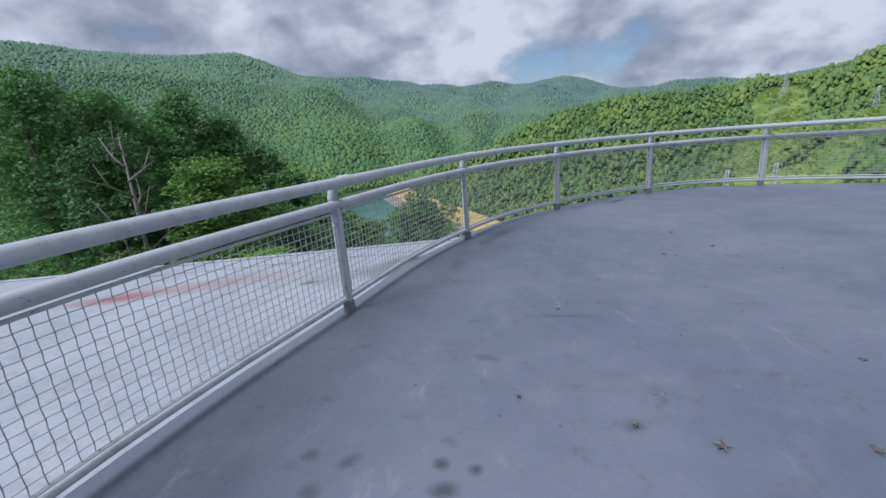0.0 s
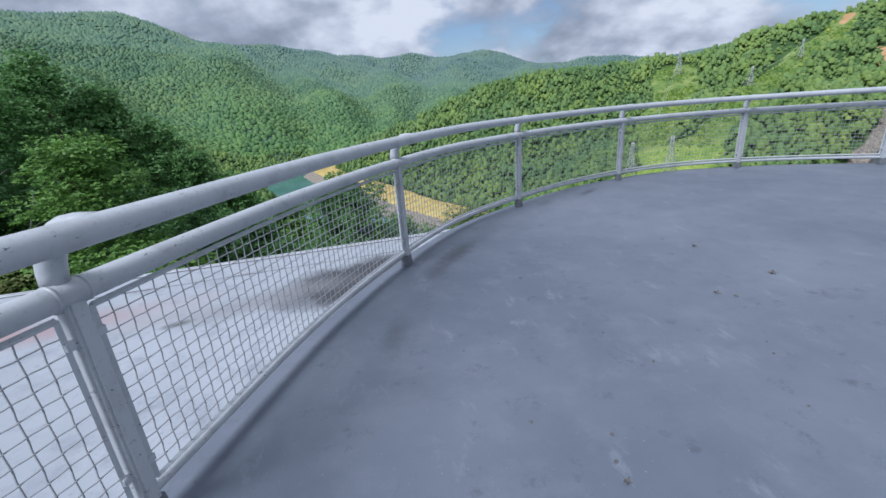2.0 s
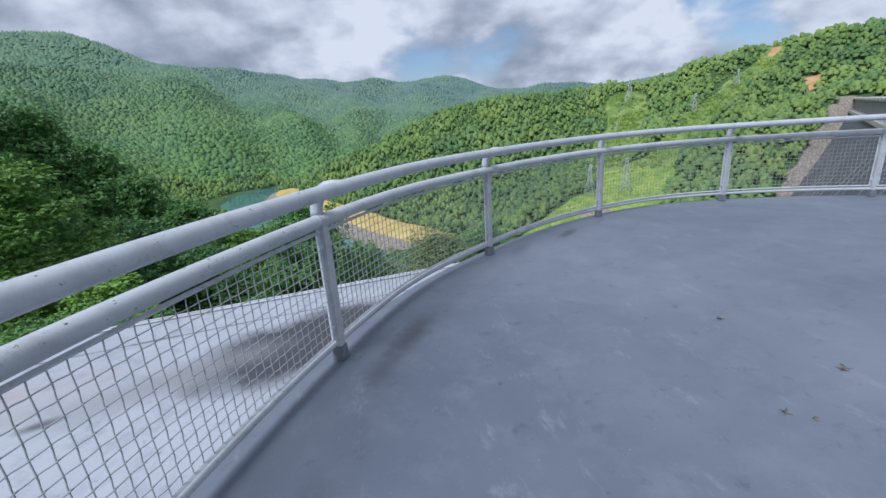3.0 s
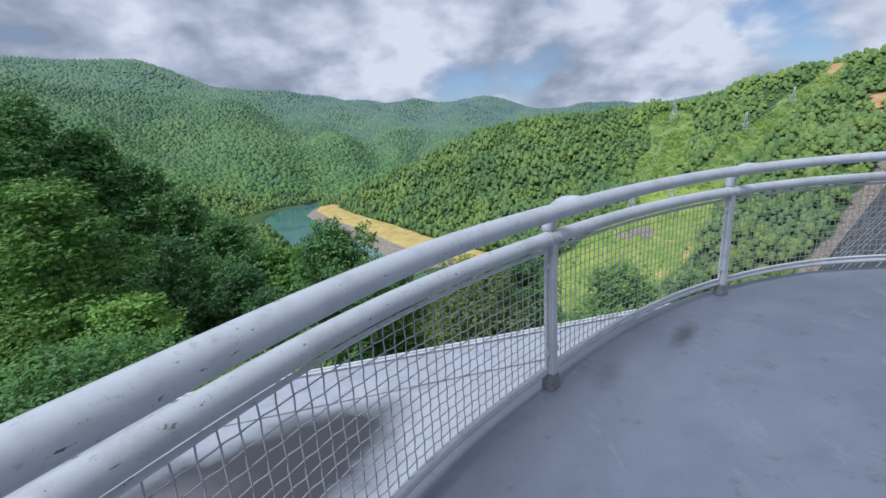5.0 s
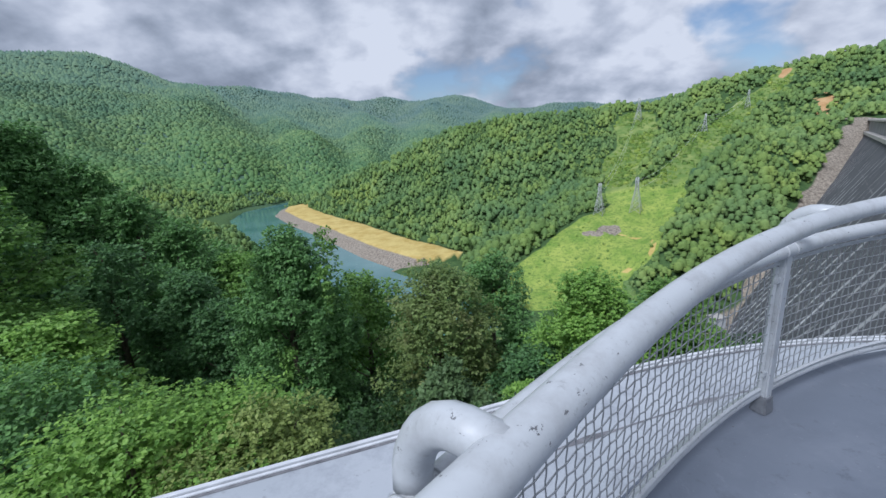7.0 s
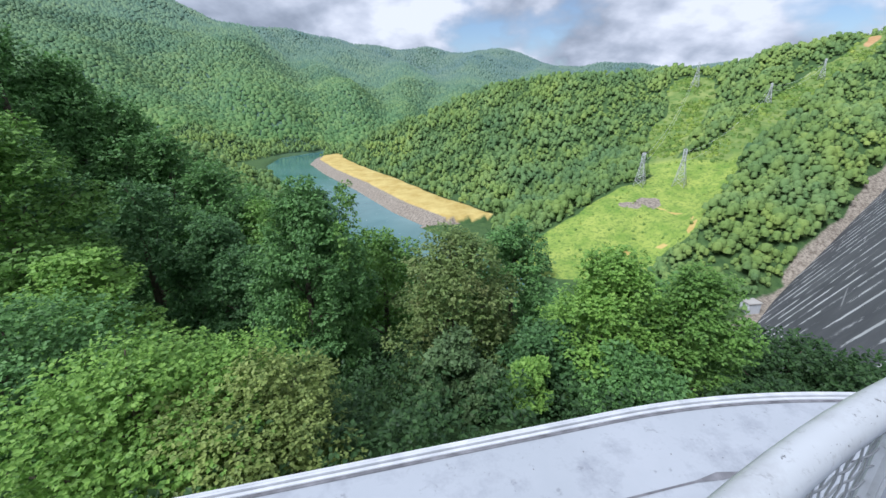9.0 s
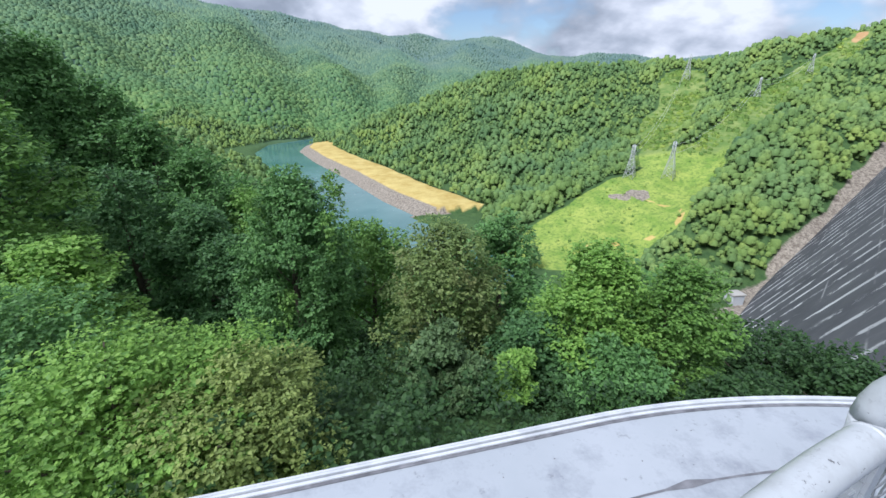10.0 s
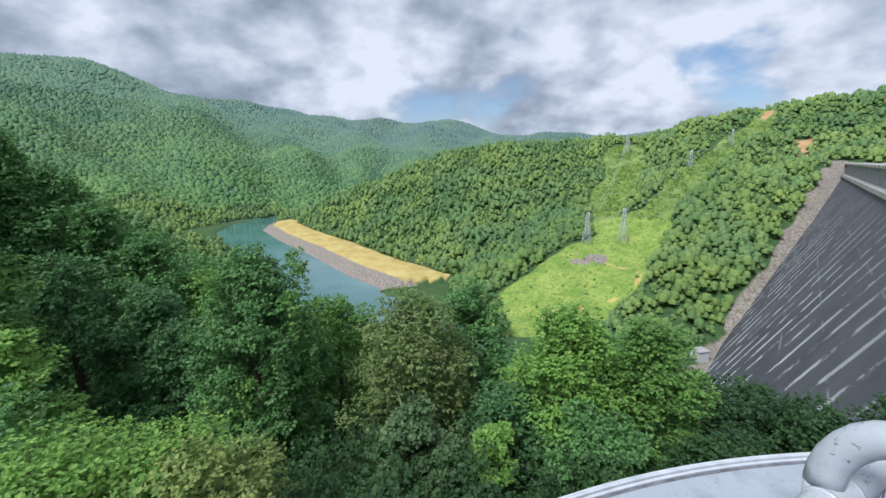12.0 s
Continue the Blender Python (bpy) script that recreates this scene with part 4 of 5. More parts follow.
def build_trees():
    spec = [  # place, top, crown radius, crown height, leaf, label, leaves, size, flat, droop, lobes, shape
        ("vine_draped_tree", 0.9, 36.5, -3.2, 3.7, 17, L_DARK, "tall dark green tree draped with hanging vines", 10500, .22, .25, .4, 46, .75),
        ("leafy_tree", 5.5, 43, -8.6, 4.0, 10, L_MID, "mid-green leafy tree behind the vine-draped one", 2800, .26, .5, 0, 24, 1.),
        ("olive_tree", 10.4, 34, -5.9, 3.9, 12, L_OLIVE, "olive-brown broadleaf tree with drying leaf tips", 6200, .20, .5, .2, 34, .9),
        ("leafy_tree", 15.8, 38.4, -6.6, 3.0, 11, L_DARK, "dark green tree standing behind the olive one", 3400, .24, .5, .1, 24, .9),
        ("maple_tree", 18.9, 29.6, -6.4, 3.4, 12, L_BRIGHT, "bright green maple tree with dense broad leaves", 6400, .21, .6, 0, 36, .9),
        ("maple_tree", 23.6, 28.2, -7.4, 2.7, 12, L_MID, "green maple tree with a rounded dense crown", 5000, .21, .6, 0, 30, .9),
        ("young_tree", 9.2, 26.5, -9.4, 1.7, 5, L_BLUE, "slender grey-green young tree with drooping leaves", 2200, .22, .3, .25, 16, .9),
        ("young_tree", 12.8, 26.2, -11.0, 1.2, 4, L_BRIGHT, "small yellow-green sapling beneath taller trees", 1300, .2, .4, .1, 12, .9),
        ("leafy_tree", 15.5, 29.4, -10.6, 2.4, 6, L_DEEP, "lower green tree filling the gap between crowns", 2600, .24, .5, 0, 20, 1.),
        ("leafy_tree", 18.2, 25.6, -10.6, 2.2, 5, L_DARK, "low blue-green tree beside the roof edge", 2400, .23, .4, .1, 18, 1.),
        ("spreading_tree", -2.6, 22.0, -5.7, 4.2, 6, L_BRIGHT, "wide bright green tree with layered branches", 9000, .155, .75, 0, 36, 1.2),
        ("spreading_tree", 1.0, 21.6, -6.5, 3.0, 5, L_YELLOW, "yellow-green spreading tree close to the roof", 7400, .14, .7, 0, 28, 1.2),
        ("spreading_tree", -8.5, 24.5, -5.2, 3.8, 7, L_DARK, "broad green tree with flat leafy tiers", 5600, .18, .7, 0, 30, 1.1),
        ("layered_tree", -17.2, 37.5, 1.6, 4.4, 14, L_MID, "tall fresh green tree with layered sprays of leaves", 5600, .27, .8, 0, 34, .8),
        ("layered_tree", -10.8, 32.6, -5.8, 3.4, 11, L_BRIGHT, "green tree with horizontal leaf layers", 4600, .25, .8, 0, 28, .8),
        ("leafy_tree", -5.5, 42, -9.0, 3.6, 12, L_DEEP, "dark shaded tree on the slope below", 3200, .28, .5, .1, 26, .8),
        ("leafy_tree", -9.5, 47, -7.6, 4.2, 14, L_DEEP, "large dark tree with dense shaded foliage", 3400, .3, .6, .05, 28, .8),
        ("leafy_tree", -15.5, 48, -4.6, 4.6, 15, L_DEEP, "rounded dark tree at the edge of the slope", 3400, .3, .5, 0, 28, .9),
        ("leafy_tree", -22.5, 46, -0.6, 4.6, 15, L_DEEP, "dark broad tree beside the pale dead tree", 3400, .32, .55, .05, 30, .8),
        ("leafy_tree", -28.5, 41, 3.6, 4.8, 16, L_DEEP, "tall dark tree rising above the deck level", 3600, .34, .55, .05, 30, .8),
        ("leafy_tree", -38.5, 45, 11.2, 6.2, 24, L_DARK, "very tall dark tree on the rising slope", 3800, .4, .55, .05, 34, .8),
        ("leafy_tree", -36.5, 52, 9.2, 5.8, 22, L_DARK, "tall shaded tree with an open crown", 3600, .4, .6, 0, 32, .8),
        ("leafy_tree", -31.6, 58.8, 10.2, 5.2, 24, L_DARK, "tall dark tree with a ragged pointed top", 4000, .38, .5, .1, 34, .7),
        ("leafy_tree", -28.2, 62.5, 6.4, 4.6, 20, L_DARK, "tall dark tree with a ragged pointed top", 3400, .38, .5, .1, 30, .7),
        ("leafy_tree", -24.0, 63, 2.4, 4.6, 18, L_DARK, "dark tree on the falling slope line", 3200, .38, .5, .05, 28, .8),
        ("leafy_tree", -19.4, 62.5, -1.4, 4.6, 18, L_DARK, "dark tree on the falling slope line", 3200, .38, .5, .05, 28, .8),
        ("leafy_tree", -14.5, 61, -5.2, 4.6, 16, L_DARK, "dark tree on the falling slope line", 3000, .36, .5, .05, 28, .8),
        ("leafy_tree", -8.5, 60, -8.6, 4.6, 15, L_MID, "green tree low on the falling slope", 3000, .36, .5, .05, 26, .8),
        ("leafy_tree", -24.5, 36.5, -6.0, 4.2, 10, L_OLIVE, "brownish-green tree with sparse dry leaves", 3000, .28, .6, .05, 26, .9),
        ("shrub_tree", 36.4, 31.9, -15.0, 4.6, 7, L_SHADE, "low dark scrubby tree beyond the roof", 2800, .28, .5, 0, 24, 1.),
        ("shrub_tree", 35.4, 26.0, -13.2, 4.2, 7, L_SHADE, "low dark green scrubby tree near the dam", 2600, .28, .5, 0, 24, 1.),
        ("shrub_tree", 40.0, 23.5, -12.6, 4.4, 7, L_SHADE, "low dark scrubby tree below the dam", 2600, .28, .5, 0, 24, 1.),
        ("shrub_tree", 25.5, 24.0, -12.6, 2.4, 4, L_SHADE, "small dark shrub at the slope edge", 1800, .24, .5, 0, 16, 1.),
    ]
    for k, (name, x, y, top, cr, chh, leaf, label, cnt, size, flat, droop, nl, shape) in enumerate(spec):
        tree(name, x, y, top, cr, chh, leaf, 100 + 7 * k, label, cnt, size, flat, droop, nl, shape)
    rs = np.random.RandomState(77)
    vine_tree = bpy.data.objects["vine_draped_tree"]
    for k in range(22):
        a, q, top = k * 2.4, 2.6 + 1.3 * rs.rand(), 8.0 + 7.5 * rs.rand()
        n = 6 + int(4 * rs.rand())
        c = [(q * math.cos(a) + 0.12 * rs.normal(), q * math.sin(a) + 0.12 * rs.normal(), top - 0.42 * j) for j in range(n)]
        v, f = leaf_cloud(c, np.linspace(0.5, 0.2, n), 90, 0.2, 800 + k, 0.1, 4, droop=0.8)
        mesh_from("hanging_vine", v, f, L_DARK if k % 3 else L_MID, False, vine_tree, "hanging leafy vine")
    dead = tagged(new("dead_tree"), "bare pale dead tree with forked leafless branches", "tree")
    x, y = -24.6, 37.6
    z0 = float(height(np.array([x]), np.array([y]))[0])
    dead.location = (x, y, z0)
    tall = 3.4 - z0
    rs = np.random.RandomState(5)
    tubes("trunk", [([(0, 0, 0), (0.2, 0.1, tall * 0.5), (0.1, 0.3, tall * 0.72), (0.3, 0.2, tall)], [0.36, 0.26, 0.18, 0.04])], M_DEAD, dead, 7)
    for k in range(11):
        f = 0.5 + 0.045 * k
        a = k * 2.4
        ln = 4.8 - 0.25 * k
        p0 = np.array([0.15, 0.15, tall * f])
        p1 = p0 + np.array([math.cos(a) * ln * 0.5, math.sin(a) * ln * 0.5, ln * 0.35])
        p2 = p1 + np.array([math.cos(a + 0.4) * ln * 0.3, math.sin(a + 0.4) * ln * 0.3, ln * 0.65])
        p3 = p1 + np.array([math.cos(a - 0.6) * ln * 0.5, math.sin(a - 0.6) * ln * 0.5, ln * 0.25])
        tubes("branch", [([p0, p1, p2], [0.13, 0.09, 0.02]), ([p1, p3], [0.06, 0.018])], M_DEAD, dead, 5)


build_trees()


def build_slope_woods():
    """Mid-distance trees as one mass of leafy crowns."""
    near_kinds, far_kinds = [], []
    for s in range(7):
        c, r = lobes(300 + s, 22, 5.0, 3.5, 13.5, 0.24, shape=0.85)
        near_kinds.append(leaf_cloud(c, r, 120, 0.95, 320 + s, 0.5, 4))
        far_kinds.append(leaf_cloud(c, r, 62, 1.5, 340 + s, 0.5, 3))
    for r0, r1, kinds, seed in ((72, 150, near_kinds, 31), (150, 310, far_kinds, 33)):
        x, y, h, rs = scatter(r0, r1, -52, -6, 8.0, seed)
        x2, y2, h2, _ = scatter(max(r0 - 12, 60), r1, -6, 60, 13.5, seed + 1)
        x, y, h = np.concatenate([x, x2]), np.concatenate([y, y2]), np.concatenate([h, h2])
        ok = wooded(x, y, h) & (h > -128)
        x, y, h = x[ok], y[ok], h[ok]
        n = len(x)
        az = np.degrees(np.arctan2(x - 6, y - 9))
        big = (0.8 + 0.55 * rs.rand(n)) * np.where(az > 44, 0.55, 1.0)
        v, f = place(kinds, x, y, h - 0.5, big, big, rs.rand(n) * 6.3)
        tagged(mesh_from("slope_woods", v, f, L_DARK), "dark dense broadleaf woods on the shaded slope", "forest", kind="stuff")


build_woods()
build_slope_woods()


def build_scrub():
    """Low bushes and tussocks on the cleared strips."""
    protos = []
    for s in range(6):
        bv, bf = blob_mesh(2, 6, 900 + s)
        c, r = lobes(920 + s, 5, 0.8, 0.3, 0.9, 0.3)
        lv, lf = leaf_cloud(c, r, 8, 0.55, 940 + s, 0.5, 2)
        protos.append((np.vstack([bv, lv]), np.vstack([bf, lf + len(bv)])))
    x, y, h, rs = scatter(300, 1050, 20, 58, 4.6, 51)
    meadow, hay, rock, clay, upland = covers(x, y, h)
    patch = 0.55 + vnoise(x, y, 26, 5) * 0.6
    ok = (meadow > 0.5) & (clay < 0.4) & (rs.rand(len(x)) < (0.34 + 0.5 * upland) * patch)
    x, y, h, upland = x[ok], y[ok], h[ok], upland[ok]
    n = len(x)
    big = (0.8 + 1.9 * rs.rand(n) ** 2) * (0.6 + 1.1 * upland)
    who = []
    v, f = place(protos, x, y, h - 0.1, big, big * (0.7 + 0.4 * rs.rand(n)), rs.rand(n) * 6.3, who)
    tagged(mesh_from("hillside_scrub", v, f, W_SCRUB, True, attrs=dict(tone=rs.rand(n)[np.concatenate(who)])), "low green bushes scattered over the cleared strips", "shrubs", kind="stuff")


build_scrub()


def build_undergrowth():
    """Low bushes that cover the bank below the roof."""
    protos = []
    for s in range(6):
        c, r = lobes(700 + s, 9, 1.5, 0.4, 2.2, 0.3, shape=1.1)
        protos.append(leaf_cloud(c, r, 130, 0.17, 720 + s, 0.55, 4))
    x, y, h, rs = scatter(10, 36, -52, 62, 2.5, 41)
    clear = y > 13.2
    x, y, h = x[clear], y[clear], h[clear]
    n = len(x)
    big = 0.7 + 0.8 * rs.rand(n)
    v, f = place(protos, x, y, h - 0.2, big, big, rs.rand(n) * 6.3)
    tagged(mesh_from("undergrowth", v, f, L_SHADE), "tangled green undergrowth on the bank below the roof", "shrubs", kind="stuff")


build_undergrowth()

# ---- deck, roof, railing ----
CX, CY, RAD = 9.0, 3.2, 6.5          # middle and mean radius of the rounded deck
PLAN_DEG = [-20, 10, 40, 58, 69, 86, 95, 105, 115, 125, 135, 145, 155, 167, 182, 198, 215, 236]
PLAN_RAD = [5.5, 5.4, 5.5, 5.75, 5.98, 6.37, 6.56, 6.615, 6.605, 6.59, 6.625, 6.575, 6.575, 6.67, 7.2, 7.97, 9.0, 10.2]
POSTS = [222.0, 205.0, 187.5, 166.4, 144.6, 124.5, 105.2, 86.5, 68.8, 50.0, 30.0, 10.0, -10.0]
SLOPE = np.gradient(np.array(PLAN_RAD), np.array(PLAN_DEG, float))


def plan_radius(deg):
    """The railing's distance from the deck's middle, a smooth curve."""
    k = min(max(int(np.searchsorted(PLAN_DEG, deg)) - 1, 0), len(PLAN_DEG) - 2)
    w = PLAN_DEG[k + 1] - PLAN_DEG[k]
    t = (deg - PLAN_DEG[k]) / w
    return (2 * t**3 - 3 * t**2 + 1) * PLAN_RAD[k] + (t**3 - 2 * t**2 + t) * w * SLOPE[k] + (3 * t**2 - 2 * t**3) * PLAN_RAD[k + 1] + (t**3 - t**2) * w * SLOPE[k + 1]


def ring(r, deg, z=0.0):
    r = plan_radius(deg) + r - RAD
    return (CX + r * math.cos(radians(deg)), CY + r * math.sin(radians(deg)), z)


def arc(r, a0, a1, z, step=1.0):
    n = max(2, int(abs(a1 - a0) / step) + 1)
    return [ring(r, a, z) for a in np.linspace(a0, a1, n)]


deck_line = [p[:2] for p in arc(RAD + 0.11, 230, -16, 0, 2)]
deck_line = deck_line + [(deck_line[-1][0] + 0.5, -14.0), (deck_line[0][0] - 0.5, -14.0)]
tagged(slab("floor", deck_line, 0.0, -0.22, M_DECK), "grey-blue coated observation deck floor, worn and stained", "deck floor", kind="structure")
fascia = [p[:2] for p in arc(RAD + 0.06, 230, -16, 0, 2)]
fascia = fascia + [(fascia[-1][0], -13.8), (fascia[0][0], -13.8)]
tagged(slab("wall_drum", fascia, -0.225, -7.5, M_WALL), "pale stucco drum wall below the deck", "wall", kind="structure")
back = tagged(part("wall_back", box_bm((22, 0.3, 4.2), (9, -14.2, 2.0), 0.01), M_WALL, smooth=False), "plain pale stucco wall behind the deck", "wall", kind="structure")


def edge_line(out, z):
    """The roof edge: a straight run, then an arc round the deck."""
    r, a = 8.28 + out, 96.0
    cx, cy = 8.75, 3.36
    tg = (cx + r * math.cos(radians(a)), cy + r * math.sin(radians(a)))
    run = np.linspace(19, 0, 60)
    dx, dy = math.sin(radians(a)), -math.cos(radians(a))
    pts = [(tg[0] - dx * s, tg[1] - dy * s, z) for s in run]
    return pts + [(cx + r * math.cos(radians(b)), cy + r * math.sin(radians(b)), z) for b in np.arange(a - 1.5, -40, -1.5)]


ROOF_Z = -1.05
roof_line = [p[:2] for p in edge_line(0, 0)]
roof_line = roof_line + [(14, -8), (-10.2, -8)]
tagged(slab("roof", roof_line, ROOF_Z, ROOF_Z - 0.3, M_ROOF), "white coated lower roof with dark stains", "roof", kind="structure")
under = [p[:2] for p in edge_line(-0.5, 0)] + [(13.5, -7.5), (-9.5, -7.5)]
tagged(slab("wall_lower", under, ROOF_Z - 0.304, -9.5, M_WALL), "pale stucco wall under the lower roof", "wall", kind="structure")


def strip(name, prof, material, parent, label=""):
    """A moulding that follows the roof edge. prof: (out, z) pairs, a closed section."""
    lines = [np.array(edge_line(o, z)) for o, z in prof]
    n, m = len(lines[0]), len(prof)
    v = np.stack(lines, 1).reshape(-1, 3)
    i, j = np.meshgrid(np.arange(n - 1), np.arange(m), indexing="ij")
    j2 = (j + 1) % m
    f = np.stack([i * m + j, (i + 1) * m + j, (i + 1) * m + j2, i * m + j2], -1).reshape(-1, 4)
    return mesh_from(name, v, f, material, False, parent, label)


coping = tagged(new("roof_coping"), "white stepped metal coping along the lower roof edge", "roof edge", kind="structure")
# Dark strip added below the coping lines as shade in their gaps.
strip("gap_shade", [(-0.060, ROOF_Z + 0.002), (0.034, ROOF_Z + 0.002), (0.034, ROOF_Z + 0.006), (-0.060, ROOF_Z + 0.006)], M_SEAM_SHADE, coping, "dark grey strip as shade in the coping gaps")
strip("drip_edge", [(0.018, ROOF_Z - 0.10), (0.038, ROOF_Z - 0.10), (0.038, ROOF_Z + 0.026), (0.018, ROOF_Z + 0.026)], M_COPING, coping)
strip("gravel_stop", [(-0.014, ROOF_Z + 0.008), (0.008, ROOF_Z + 0.008), (0.008, ROOF_Z + 0.034), (-0.012, ROOF_Z + 0.034)], M_COPING, coping)
strip("inner_lip", [(-0.048, ROOF_Z + 0.008), (-0.024, ROOF_Z + 0.008), (-0.024, ROOF_Z + 0.02), (-0.046, ROOF_Z + 0.017)], M_COPING, coping)
strip("sealant_joint", [(-0.076, ROOF_Z + 0.003), (-0.062, ROOF_Z + 0.003), (-0.062, ROOF_Z + 0.008), (-0.074, ROOF_Z + 0.007)], M_SEAM_SHADE, coping, "dark cracked sealant line")


def roof_seam():
    rs = np.random.RandomState(3)
    base = np.array(edge_line(-0.72, ROOF_Z + 0.003))[20:110]
    w = 0.008 + 0.01 * rs.rand(len(base)) + np.where(rs.rand(len(base)) > 0.9, 0.03, 0)
    inner = np.array(edge_line(-0.72, ROOF_Z + 0.003))[20:110].copy()
    n = np.stack([-np.gradient(base[:, 1]), np.gradient(base[:, 0])], -1)
    n /= np.linalg.norm(n, axis=1)[:, None]
    base[:, :2] += n * w[:, None]
    inner[:, :2] -= n * (w * 0.6)[:, None]
    v = np.vstack([base, inner])
    k = np.arange(len(base) - 1)
    m = len(base)
    ob = mesh_from("roof_seam", v, np.stack([k, k + m, k + m + 1, k + 1], -1), M_SEAM_SHADE)
    tagged(ob, "ragged dark seam in the white roof membrane", "seam", kind="structure")


roof_seam()

railing = tagged(new("railing"), "white painted pipe railing with woven wire mesh panels", "railing")
railing.location = (0, 0, 0)
HAND_R, HAND_Z, HAND_OFF = 0.040, 1.104, 0.183
MID_R, MID_Z, LOW_R, LOW_Z = 0.040, 0.907, 0.024, 0.108
A0, A1 = 224.0, -11.0
tubes("handrail", [(arc(RAD - HAND_OFF, A0, A1, HAND_Z), HAND_R)], M_RAIL, railing, 20, "thick white handrail pipe with chipped paint")
tubes("mid_rail", [(arc(RAD, A0, A1, MID_Z), MID_R)], M_RAIL, railing, 18)
tubes("bottom_rail", [(arc(RAD + 0.02, A0, A1, LOW_Z), LOW_R)], M_RAIL, railing, 12)


def local(deg, off, z):
    """A place near the railing: off is inwards."""
    return ring(RAD - off, deg, z)


def build_post(deg):
    c, s = math.cos(radians(deg)), math.sin(radians(deg))
    bm = box_bm((0.055, 0.062, MID_Z - 0.07), (0, 0, (MID_Z - 0.07) / 2 + 0.07), 0.008)
    bmesh.ops.rotate(bm, verts=bm.verts, matrix=Matrix.Rotation(radians(deg), 3, "Z"))
    bmesh.ops.translate(bm, vec=ring(RAD, deg, 0), verts=bm.verts)
    post = part("post", bm, M_RAIL, railing, smooth=False)
    rise = HAND_Z - MID_Z
    pts = [local(deg, -0.012, MID_Z - 0.05), local(deg, -0.02, MID_Z + 0.03)]
    for a in np.linspace(0, 90, 8):
        q = radians(a)
        pts.append(local(deg, -0.02 + 0.13 * (1 - math.cos(q)), MID_Z + 0.03 + (rise - 0.025) * math.sin(q)))
    pts.append(local(deg, HAND_OFF, HAND_Z + 0.004))
    tubes("bracket", [(pts, 0.037)], M_RAIL, post, 14, "curved pipe bracket")
    for sg in (-1, 1):
        d = sg * math.degrees(0.043 / RAD)
        tubes("weld_bead", [([ring(RAD, deg + d * 0.9, MID_Z), ring(RAD, deg + d * 1.12, MID_Z)], MID_R + 0.003)], M_RAIL, post, 18)
    bm = box_bm((0.066, 0.074, 0.10), (0, 0, 0.05), 0.006)
    for v in bm.verts:
        w = 1.0 + 0.22 * (1 - v.co.z / 0.1)
        v.co.x, v.co.y = v.co.x * w, v.co.y * w
    bmesh.ops.rotate(bm, verts=bm.verts, matrix=Matrix.Rotation(radians(deg), 3, "Z"))
    bmesh.ops.translate(bm, vec=ring(RAD, deg, 0), verts=bm.verts)
    part("foot_sleeve", bm, M_FOOT, post, "dark grey lead foot sleeve", False)
    for sg in (-1, 1):
        for z in (0.24, 0.76):
            bm = box_bm((0.02, 0.036, 0.03), (0, 0, 0), 0.003)
            bmesh.ops.rotate(bm, verts=bm.verts, matrix=Matrix.Rotation(radians(deg), 3, "Z"))
            bmesh.ops.translate(bm, vec=ring(RAD - 0.006, deg + sg * math.degrees(0.042 / RAD), z), verts=bm.verts)
            part("clip", bm, M_RAIL, post, "small welded mesh clip", False)


for deg in POSTS:
    build_post(deg)


def build_panel(a, b, fine=4):
    """One woven wire panel between two posts, in its flat frame."""
    gap = math.degrees(0.05 / RAD)
    a, b = a - gap, b + gap
    z0, z1 = LOW_Z + 0.045, MID_Z - 0.062
    lines = []
    span = radians(a - b) * RAD
    nv = int(span / 0.052)
    nh = 13
    amp, wr = 0.0020, 0.0030
    for k in range(1, nv):
        deg = a + (b - a) * k / nv
        zs = np.linspace(z0, z1, nh * fine + 1)
        off = amp * np.cos(np.arange(nh * fine + 1) * math.pi / fine + k * math.pi)
        wob = np.degrees(0.0003 * np.sin(np.arange(nh * fine + 1) * 2 * math.pi / fine) / RAD)
        lines.append(([ring(RAD + o, deg + w, z) for o, w, z in zip(off, wob, zs)], wr))
    for k in range(1, nh):
        z = z0 + (z1 - z0) * k / nh
        m = nv * fine + 1
        off = -amp * np.cos(np.arange(m) * math.pi / fine + k * math.pi)
        wob = 0.0010 * np.sin(np.arange(m) * 2 * math.pi / fine)
        lines.append(([ring(RAD + o, d, z + w) for o, d, w in zip(off, np.linspace(a, b, m), wob)], wr))
    panel = tubes("wire_panel", lines, M_WIRE, railing, 3, "woven crimped wire mesh")
    frame_lines = []
    for z in (z0, z1):
        frame_lines.append((arc(RAD, a, b, z, 1.0), 0.011))
    for d in (a, b):
        frame_lines.append(([ring(RAD, d, z0), ring(RAD, d, (z0 + z1) / 2), ring(RAD, d, z1)], 0.011))
    tubes("panel_frame", frame_lines, M_RAIL, panel, 4, "white flat frame bar", False)


for a, b in zip(POSTS[:-1], POSTS[1:]):
    build_panel(a, b, 4 if 60 < b < 190 else 2)


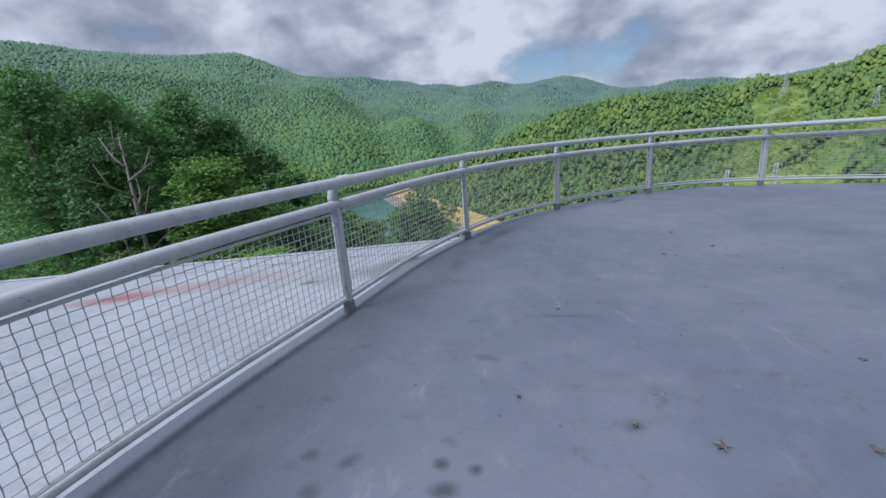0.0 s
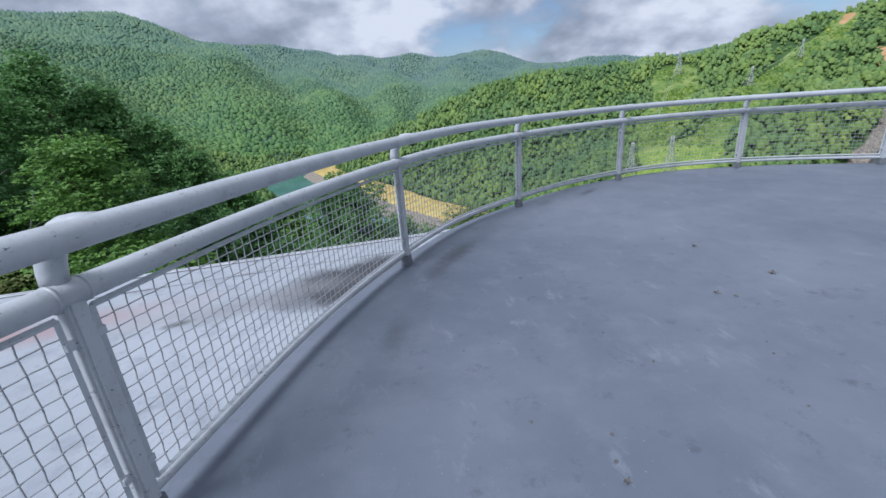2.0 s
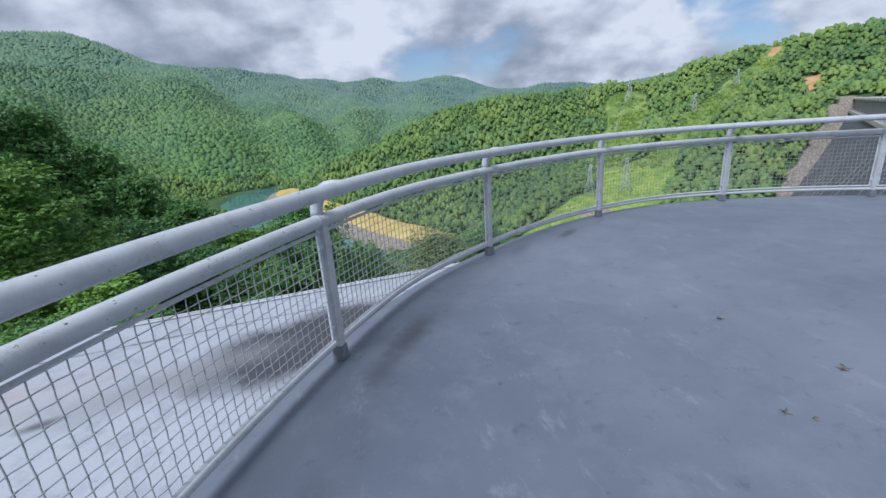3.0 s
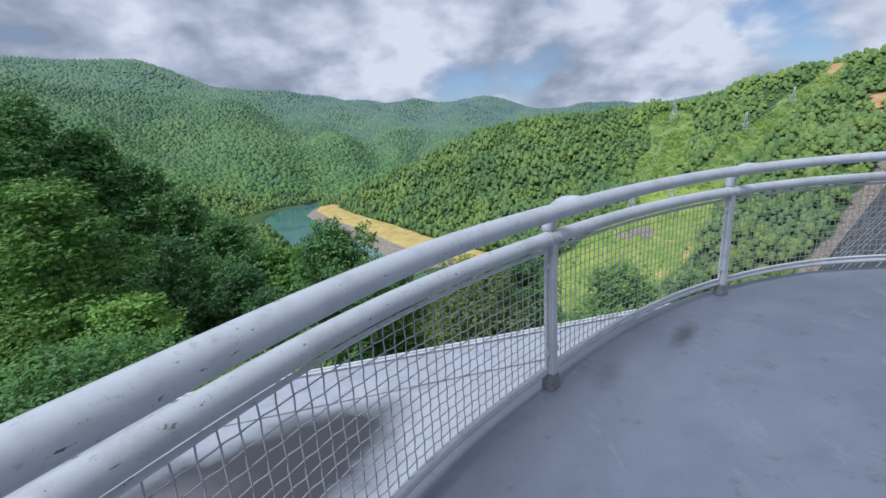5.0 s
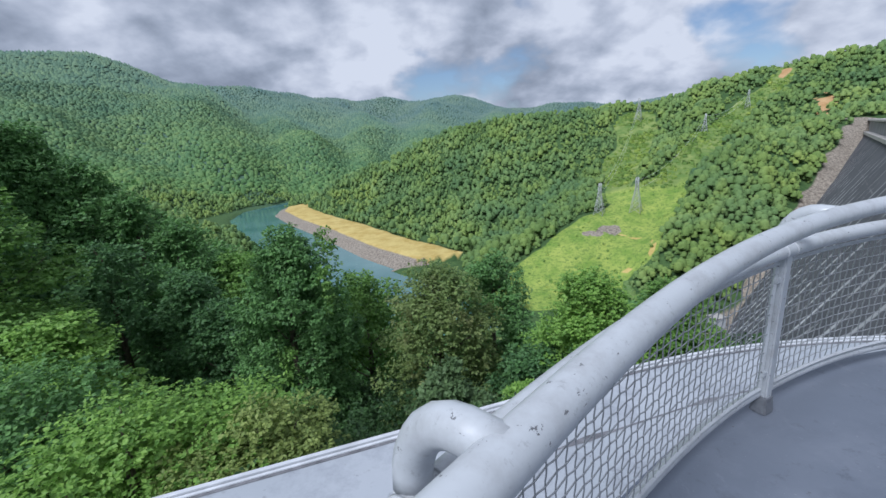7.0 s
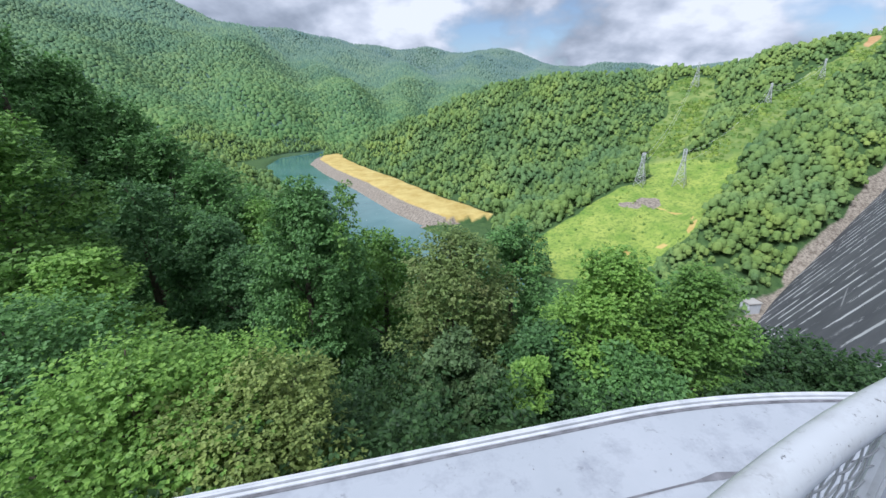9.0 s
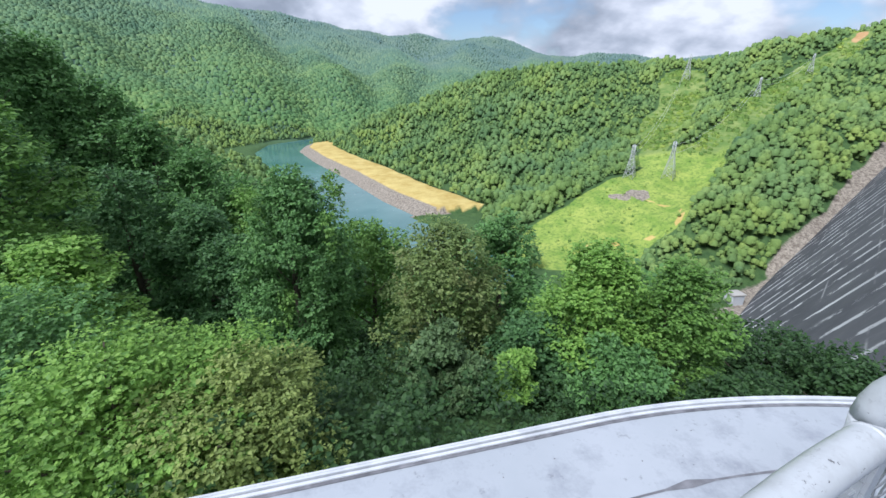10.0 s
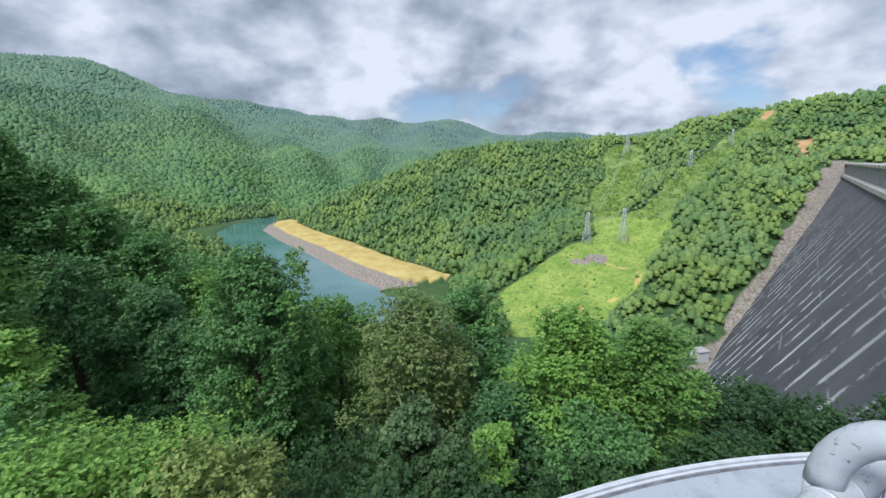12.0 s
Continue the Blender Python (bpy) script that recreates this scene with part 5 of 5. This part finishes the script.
# ---- litter on the deck and roof ----
def dry_leaf(x, y, turn, size, z=0.0):
    rs = np.random.RandomState(int(abs(x * 91 + y * 37)))
    bm = bmesh.new()
    mid = bm.verts.new((0, 0, 0.012 * size / 0.05))
    rim = []
    for k in range(11):
        a = 2 * math.pi * k / 11
        r = size * (1.0 if k % 2 else 0.42) * (0.7 + 0.5 * rs.rand())
        rim.append(bm.verts.new((r * math.cos(a), r * math.sin(a) * 0.8, 0.003 + 0.014 * rs.rand())))
    for k in range(11):
        bm.faces.new((mid, rim[k], rim[(k + 1) % 11]))
    ob = part("dry_leaf", bm, M_DEBRIS, smooth=False)
    ob.matrix_world = pose(x, y, z, 0, 0, turn)
    tagged(ob, "curled dark dry leaf lying on the coated deck", "leaf", "dry leaves on the deck")


def grit(x, y, size, z=0.0, material=None, label="small dark crumb lying on the surface"):
    bm = bmesh.new()
    bmesh.ops.create_icosphere(bm, subdivisions=1, radius=size)
    for v in bm.verts:
        v.co *= 0.7 + 0.5 * noise.noise(v.co * 40 + Vector((x, y, 0)))
        v.co.z = max(v.co.z * 0.6, -0.3 * size)
    ob = part("crumb", bm, material or M_DEBRIS, smooth=False)
    ob.location = (x, y, z + 0.3 * size)
    tagged(ob, label, "debris", "crumbs on the deck")


def litter():
    for x, y, a, s in LEAVES:
        dry_leaf(x, y, a, s)
    for x, y, s in CRUMBS:
        grit(x, y, s)
    for x, y in ((7.03, 11.17), (7.47, 11.27), (8.13, 11.15), (8.5, 11.06), (8.6, 11.39), (8.72, 11.37), (6.5, 10.9), (7.75, 10.75), (6.9, 10.6)):
        grit(x, y, 0.008, ROOF_Z, None, "small dark crumb lying on the white roof")


LEAVES = [(4.55, 3.01, 40, 0.05), (5.14, 2.94, 80, 0.04), (4.25, 3.17, 10, 0.03), (3.74, 3.44, 60, 0.022), (4.23, 4.53, 10, 0.024), (5.7, 3.6, 120, 0.03), (6.27, 5.9, 30, 0.045), (6.17, 6.58, 30, 0.035), (5.66, 5.74, 0, 0.035)]
CRUMBS = [(3.17, 3.61, 0.012), (5.74, 5.66, 0.02), (4.49, 6.4, 0.016), (4.7, 5.69, 0.009), (4.62, 5.61, 0.009), (4.68, 5.49, 0.011), (4.78, 5.16, 0.011), (5.4, 5.06, 0.012), (5.46, 5.16, 0.009), (3.62, 3.3, 0.009), (4.24, 4.62, 0.012),
          (3.9, 3.2, 0.01), (4.5, 3.4, 0.008), (4.9, 4.0, 0.012), (4.0, 4.9, 0.01), (5.2, 4.7, 0.009), (5.5, 4.3, 0.01), (4.1, 4.45, 0.008), (4.3, 4.75, 0.01), (6.4, 5.1, 0.015)]
litter()
